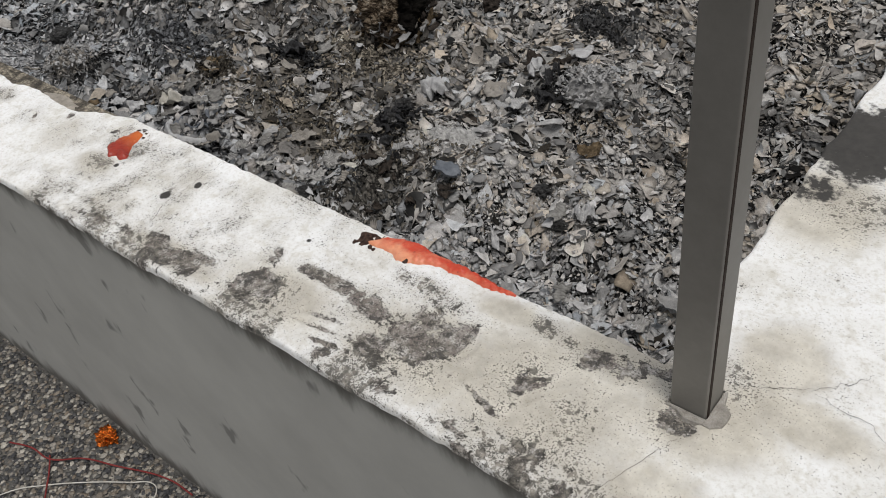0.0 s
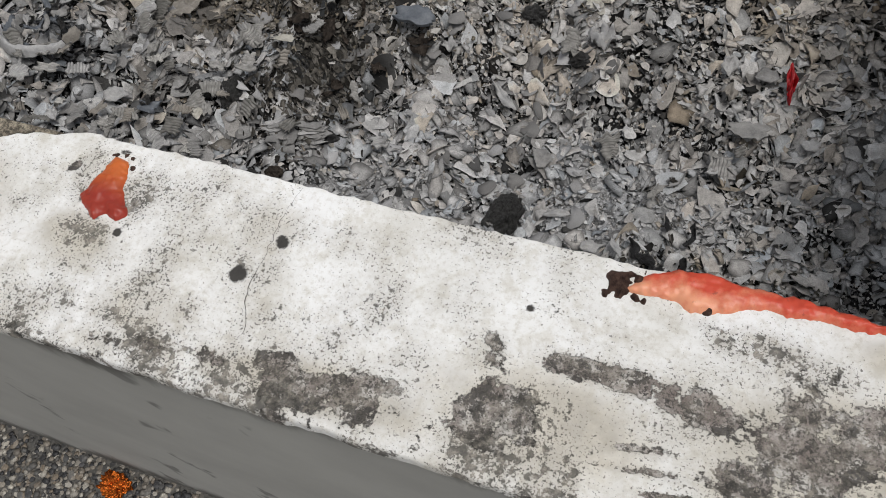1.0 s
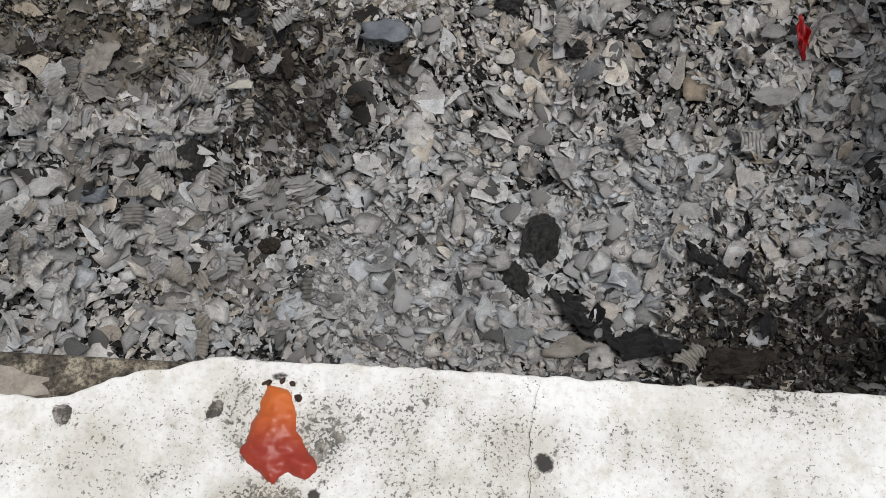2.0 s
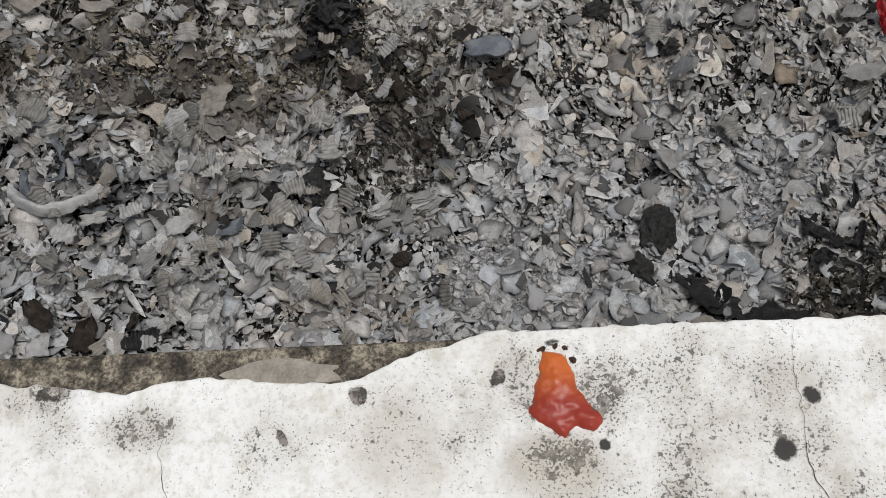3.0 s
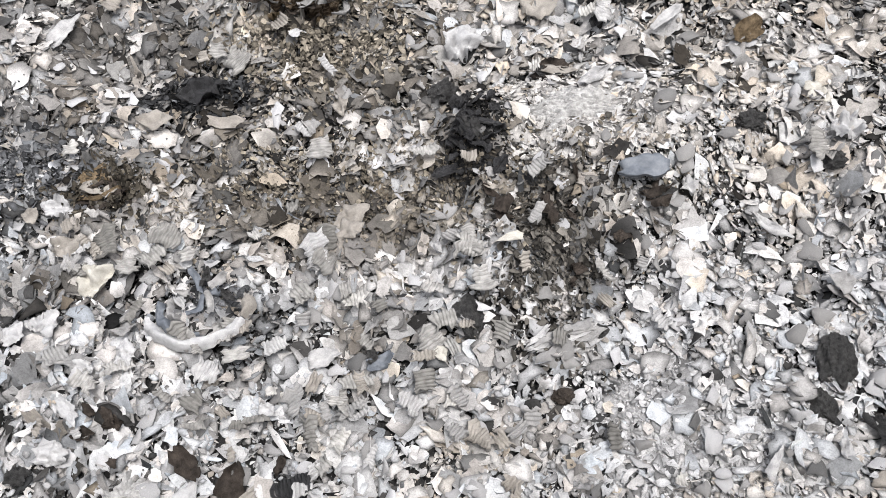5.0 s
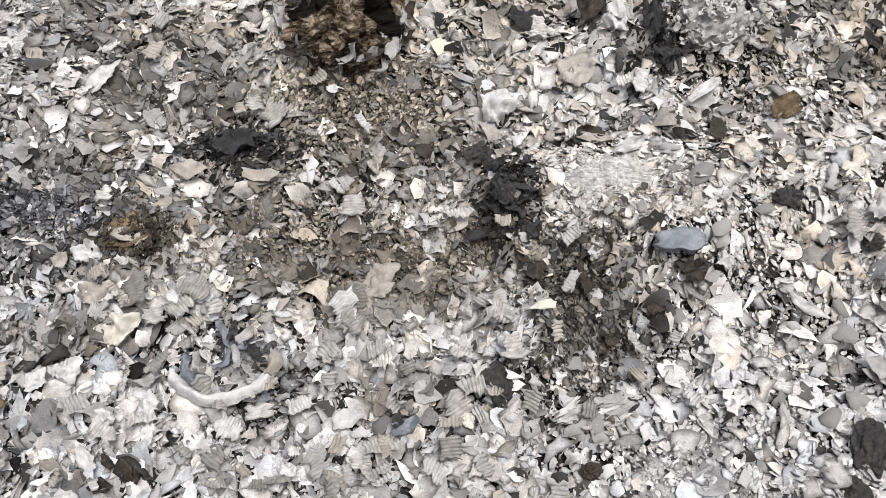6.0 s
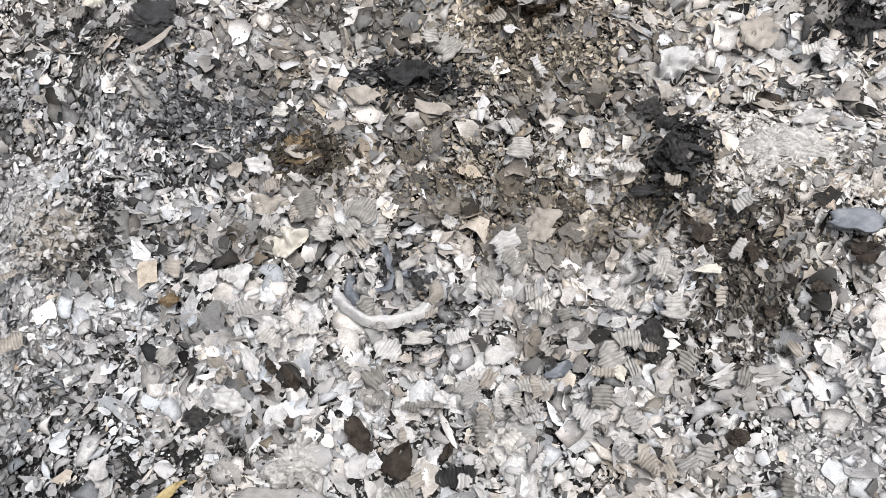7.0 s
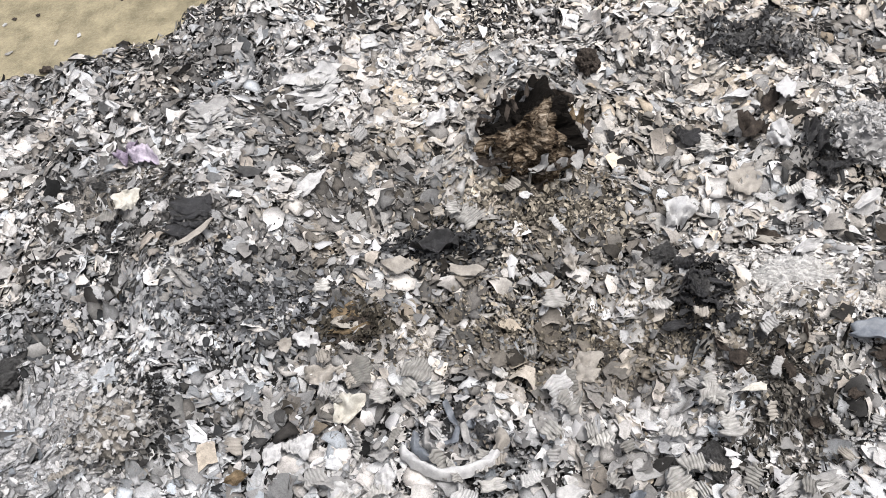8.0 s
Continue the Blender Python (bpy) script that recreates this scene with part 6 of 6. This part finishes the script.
candle = tagged(new("melted_candle"), "deep red puddle of candle wax hardened on the coping", "candle wax")
candle.location = (0, 0, CAP_Z)
mpart("wax", puddle([(-1.195, 0.641), (-1.177, 0.638), (-1.172, 0.624), (-1.167, 0.604), (-1.158, 0.594), (-1.150, 0.583), (-1.158, 0.575), (-1.170, 0.578), (-1.180, 0.570), (-1.192, 0.577), (-1.207, 0.590), (-1.203, 0.605), (-1.197, 0.623)], 0.0055, 1), M_WAX, candle)
for i, (px, py, r) in enumerate(((-1.193, 0.642, 0.0022), (-1.184, 0.6405, 0.003), (-1.176, 0.641, 0.002), (-1.188, 0.633, 0.0018), (-1.169, 0.632, 0.002), (-1.171, 0.645, 0.0016))):
    mpart("scorch", blob(px, py, r * 0.75, 0.0018, 50 + i), M_SCORCH, candle, "scorched speck by the wick")

candle = tagged(new("melted_candle"), "long bright orange-red candle melted along the inner edge of the coping", "candle wax")
candle.location = (0, 0, CAP_Z)
mpart("wax", puddle([(-0.684, 0.634), (-0.668, 0.651), (-0.645, 0.664), (-0.615, 0.666), (-0.585, 0.662), (-0.540, 0.662), (-0.500, 0.659), (-0.462, 0.656), (-0.470, 0.6535), (-0.500, 0.649), (-0.530, 0.648), (-0.555, 0.645), (-0.580, 0.645), (-0.598, 0.638), (-0.612, 0.632), (-0.628, 0.629), (-0.648, 0.636), (-0.668, 0.633)], 0.005, 4), M_WAX_PALE, candle)
mpart("burnt_end", puddle([(-0.701, 0.650), (-0.690, 0.654), (-0.680, 0.650), (-0.682, 0.640), (-0.679, 0.632), (-0.688, 0.628), (-0.692, 0.633), (-0.697, 0.629), (-0.700, 0.638)], 0.004, 6, 2.6), M_SCORCH, candle, "sooty burnt end with the wick")
for i, (px, py, r) in enumerate(((-0.673, 0.628, 0.003), (-0.667, 0.626, 0.0035), (-0.700, 0.626, 0.002), (-0.676, 0.646, 0.0035), (-0.671, 0.653, 0.0025))):
    mpart("scorch", blob(px, py, r, 0.004, 70 + i), M_SCORCH, candle, "scorched speck by the wick")
for i, (px, py, r) in enumerate(((-0.622, 0.640, 0.0032), (-0.615, 0.634, 0.0022), (-0.575, 0.644, 0.002), (-0.60, 0.648, 0.0024))):
    mpart("soot_spot", blob(px, py, r, 0.0065, 80 + i), M_SCORCH, candle, "dark soot spot on the wax")

# ---- litter on the paving ----
def crumpled(name, x, y, r, mat, label, category, seed):
    me = lump_mesh(name, r, r * 0.85, r * 0.55, 0.7, seed, 4, 3.2)
    me.materials.append(mat)
    ob = tagged(new(name, me), label, category)
    ob.location = (x, y, r * 0.5)
    return ob


crumpled("foil_wrapper", -1.475, 0.41, 0.027, M_FOIL, "crumpled shiny orange foil wrapper by the wall foot", "litter", 41)


def cord(name, points, radius, mat, label, category):
    cu = bpy.data.curves.new(name, "CURVE")
    cu.dimensions, cu.bevel_depth, cu.bevel_resolution = "3D", radius, 2
    sp = cu.splines.new("BEZIER")
    sp.bezier_points.add(len(points) - 1)
    for b, p in zip(sp.bezier_points, points):
        b.co = p
        b.handle_left_type = b.handle_right_type = "AUTO"
    ob = new(name, cu)
    dg = bpy.context.evaluated_depsgraph_get()
    me = bpy.data.meshes.new_from_object(ob.evaluated_get(dg))
    bpy.data.objects.remove(ob)
    me.materials.clear()
    me.materials.append(mat)
    me.name = name
    return tagged(new(name, me), label, category)


cord("red_cord", [(-1.66, 0.272, 0.011), (-1.60, 0.293, 0.012), (-1.535, 0.300, 0.012), (-1.47, 0.345, 0.012), (-1.40, 0.372, 0.011), (-1.26, 0.421, 0.011), (-1.19, 0.425, 0.010)], 0.002, M_CORD, "thin faded red cord lying across the paving", "cord")
cord("red_cord", [(-1.545, 0.305, 0.012), (-1.51, 0.28, 0.011), (-1.475, 0.25, 0.011), (-1.44, 0.22, 0.010)], 0.002, M_CORD, "short faded red cord on the paving", "cord")
cord("bent_wire", [(-1.56, 0.17, 0.010), (-1.53, 0.215, 0.010), (-1.50, 0.243, 0.010), (-1.43, 0.30, 0.010), (-1.33, 0.368, 0.010), (-1.285, 0.394, 0.010), (-1.265, 0.388, 0.010), (-1.25, 0.36, 0.010)], 0.0014, M_WIRE, "thin pale bent wire on the paving", "wire")


# ---- pieces: pebbles of the paving, single flakes on the heap ----
def pebble_material():
    mat, nt, bsdf = material("pebble", 0.55)
    info = nt.nodes.new("ShaderNodeObjectInfo").outputs["Random"]
    isl = nt.nodes.new("ShaderNodeNewGeometry").outputs["Random Per Island"]
    both = maths(nt, "FRACT", maths(nt, "ADD", info, isl))
    col = ramp_of(nt, both, [(0.0, (0.025, 0.025, 0.027)), (0.25, (0.06, 0.06, 0.062)), (0.5, (0.13, 0.125, 0.115)), (0.66, (0.2, 0.165, 0.125)), (0.85, (0.3, 0.28, 0.245)), (1.0, (0.46, 0.43, 0.37))])
    col = mix(nt, col, ramp_of(nt, noise_of(nt, 300, 4), [(0.3, (0.7, 0.7, 0.7)), (0.7, (1.15, 1.15, 1.15))]), 1.0, "MULTIPLY")
    nt.links.new(col, bsdf.inputs["Base Color"])
    return mat


M_PEBBLE = pebble_material()


def pebble_mesh(seed):
    bm = bmesh.new()
    bmesh.ops.create_icosphere(bm, subdivisions=1, radius=1)
    for v in bm.verts:
        v.co *= 1 + 0.5 * noise.noise(v.co * 1.3 + Vector((seed * 4.1, 0, seed)))
        v.co.z *= 0.42
    me = bpy.data.meshes.new("pebble")
    bm.to_mesh(me)
    bm.free()
    me.materials.append(M_PEBBLE)
    return me


pebbles = [pebble_mesh(i) for i in range(8)]
rp = random.Random(12)
for i in range(300):
    ob = new("pebble", pebbles[i % 8])
    ob.parent = ground
    s = rp.uniform(0.0035, 0.008)
    ob.matrix_local = Matrix.Translation((rp.uniform(-1.75, -1.2), rp.uniform(0.25, 0.437), 0.0022)) @ Euler((rp.uniform(-0.3, 0.3), rp.uniform(-0.3, 0.3), rp.uniform(0, 6.28))).to_matrix().to_4x4() @ Matrix.Diagonal((s * rp.uniform(0.8, 1.5), s, s * 0.8, 1))


def pebble_field():
    rng = np.random.RandomState(31)
    base = []
    for me in pebbles:
        co = np.zeros(len(me.vertices) * 3)
        me.vertices.foreach_get("co", co)
        base.append(co.reshape(-1, 3))
    base = np.stack(base)
    tri = np.zeros(len(pebbles[0].polygons) * 3, np.int32)
    pebbles[0].polygons.foreach_get("vertices", tri)
    tri = tri.reshape(-1, 3)
    n = 16000
    x, y = rng.uniform(-2.6, -0.75, n), rng.uniform(-0.05, OUT_Y - 0.003, n)
    s = rng.uniform(0.003, 0.0085, n) * rng.uniform(0.6, 1.0, n)
    p = base[rng.randint(0, 8, n)] * s[:, None, None] * np.stack([rng.uniform(0.8, 1.5, n), np.ones(n), np.full(n, 0.8)], -1)[:, None]
    a = rng.uniform(0, 6.28, n)[:, None]
    v = np.stack([x[:, None] + p[..., 0] * np.cos(a) - p[..., 1] * np.sin(a), np.minimum(y[:, None] + p[..., 0] * np.sin(a) + p[..., 1] * np.cos(a), OUT_Y), 0.0012 + p[..., 2] + rng.uniform(-0.001, 0.001, n)[:, None]], -1)
    k = base.shape[1]
    me = mesh_from("pebbles", v.reshape(-1, 3), (tri[None] + (np.arange(n) * k)[:, None, None]).reshape(-1, 3))
    me.materials.append(M_PEBBLE)
    ob = tagged(new("pebbles", me), "small grey and brown pebbles set in mortar", "", "", "stuff")
    ob.parent = ground


pebble_field()


def flake_mesh(seed):
    rng = np.random.RandomState(300 + seed)
    n = 10
    c = rng.uniform(-0.15, 0.4)
    x, y = torn_outline(rng, n).T
    z = c * x * x + 0.12 * rng.randn(n)
    top = np.concatenate([[[0, 0, 0.05 * rng.randn()]], np.stack([x, y, z], -1)])
    low = top - [0, 0, 0.05]
    f = [(0, 1 + i, 1 + (i + 1) % n) for i in range(n)] + [(n + 1, n + 2 + (i + 1) % n, n + 2 + i) for i in range(n)]
    for i in range(n):
        j = (i + 1) % n
        f += [(1 + j, 1 + i, n + 2 + i), (1 + j, n + 2 + i, n + 2 + j)]
    me = mesh_from("flake", np.concatenate([top, low]), f)
    me.materials.append(M_FLAKE)
    return me


flakes = [flake_mesh(i) for i in range(24)]
rf = random.Random(3)
for i in range(300):
    ob = new("flake", flakes[i % 24])
    ob.parent = ash_bed
    x, y = rf.uniform(-2.4, -0.8), rf.uniform(0.72, 1.75)
    s = rf.uniform(0.011, 0.026)
    ob.matrix_local = lay(x, y, rf.uniform(0.014, 0.022), rf.gauss(0, 14), rf.gauss(0, 14), rf.uniform(0, 360)) @ Matrix.Diagonal((s, s, s * 0.8, 1))
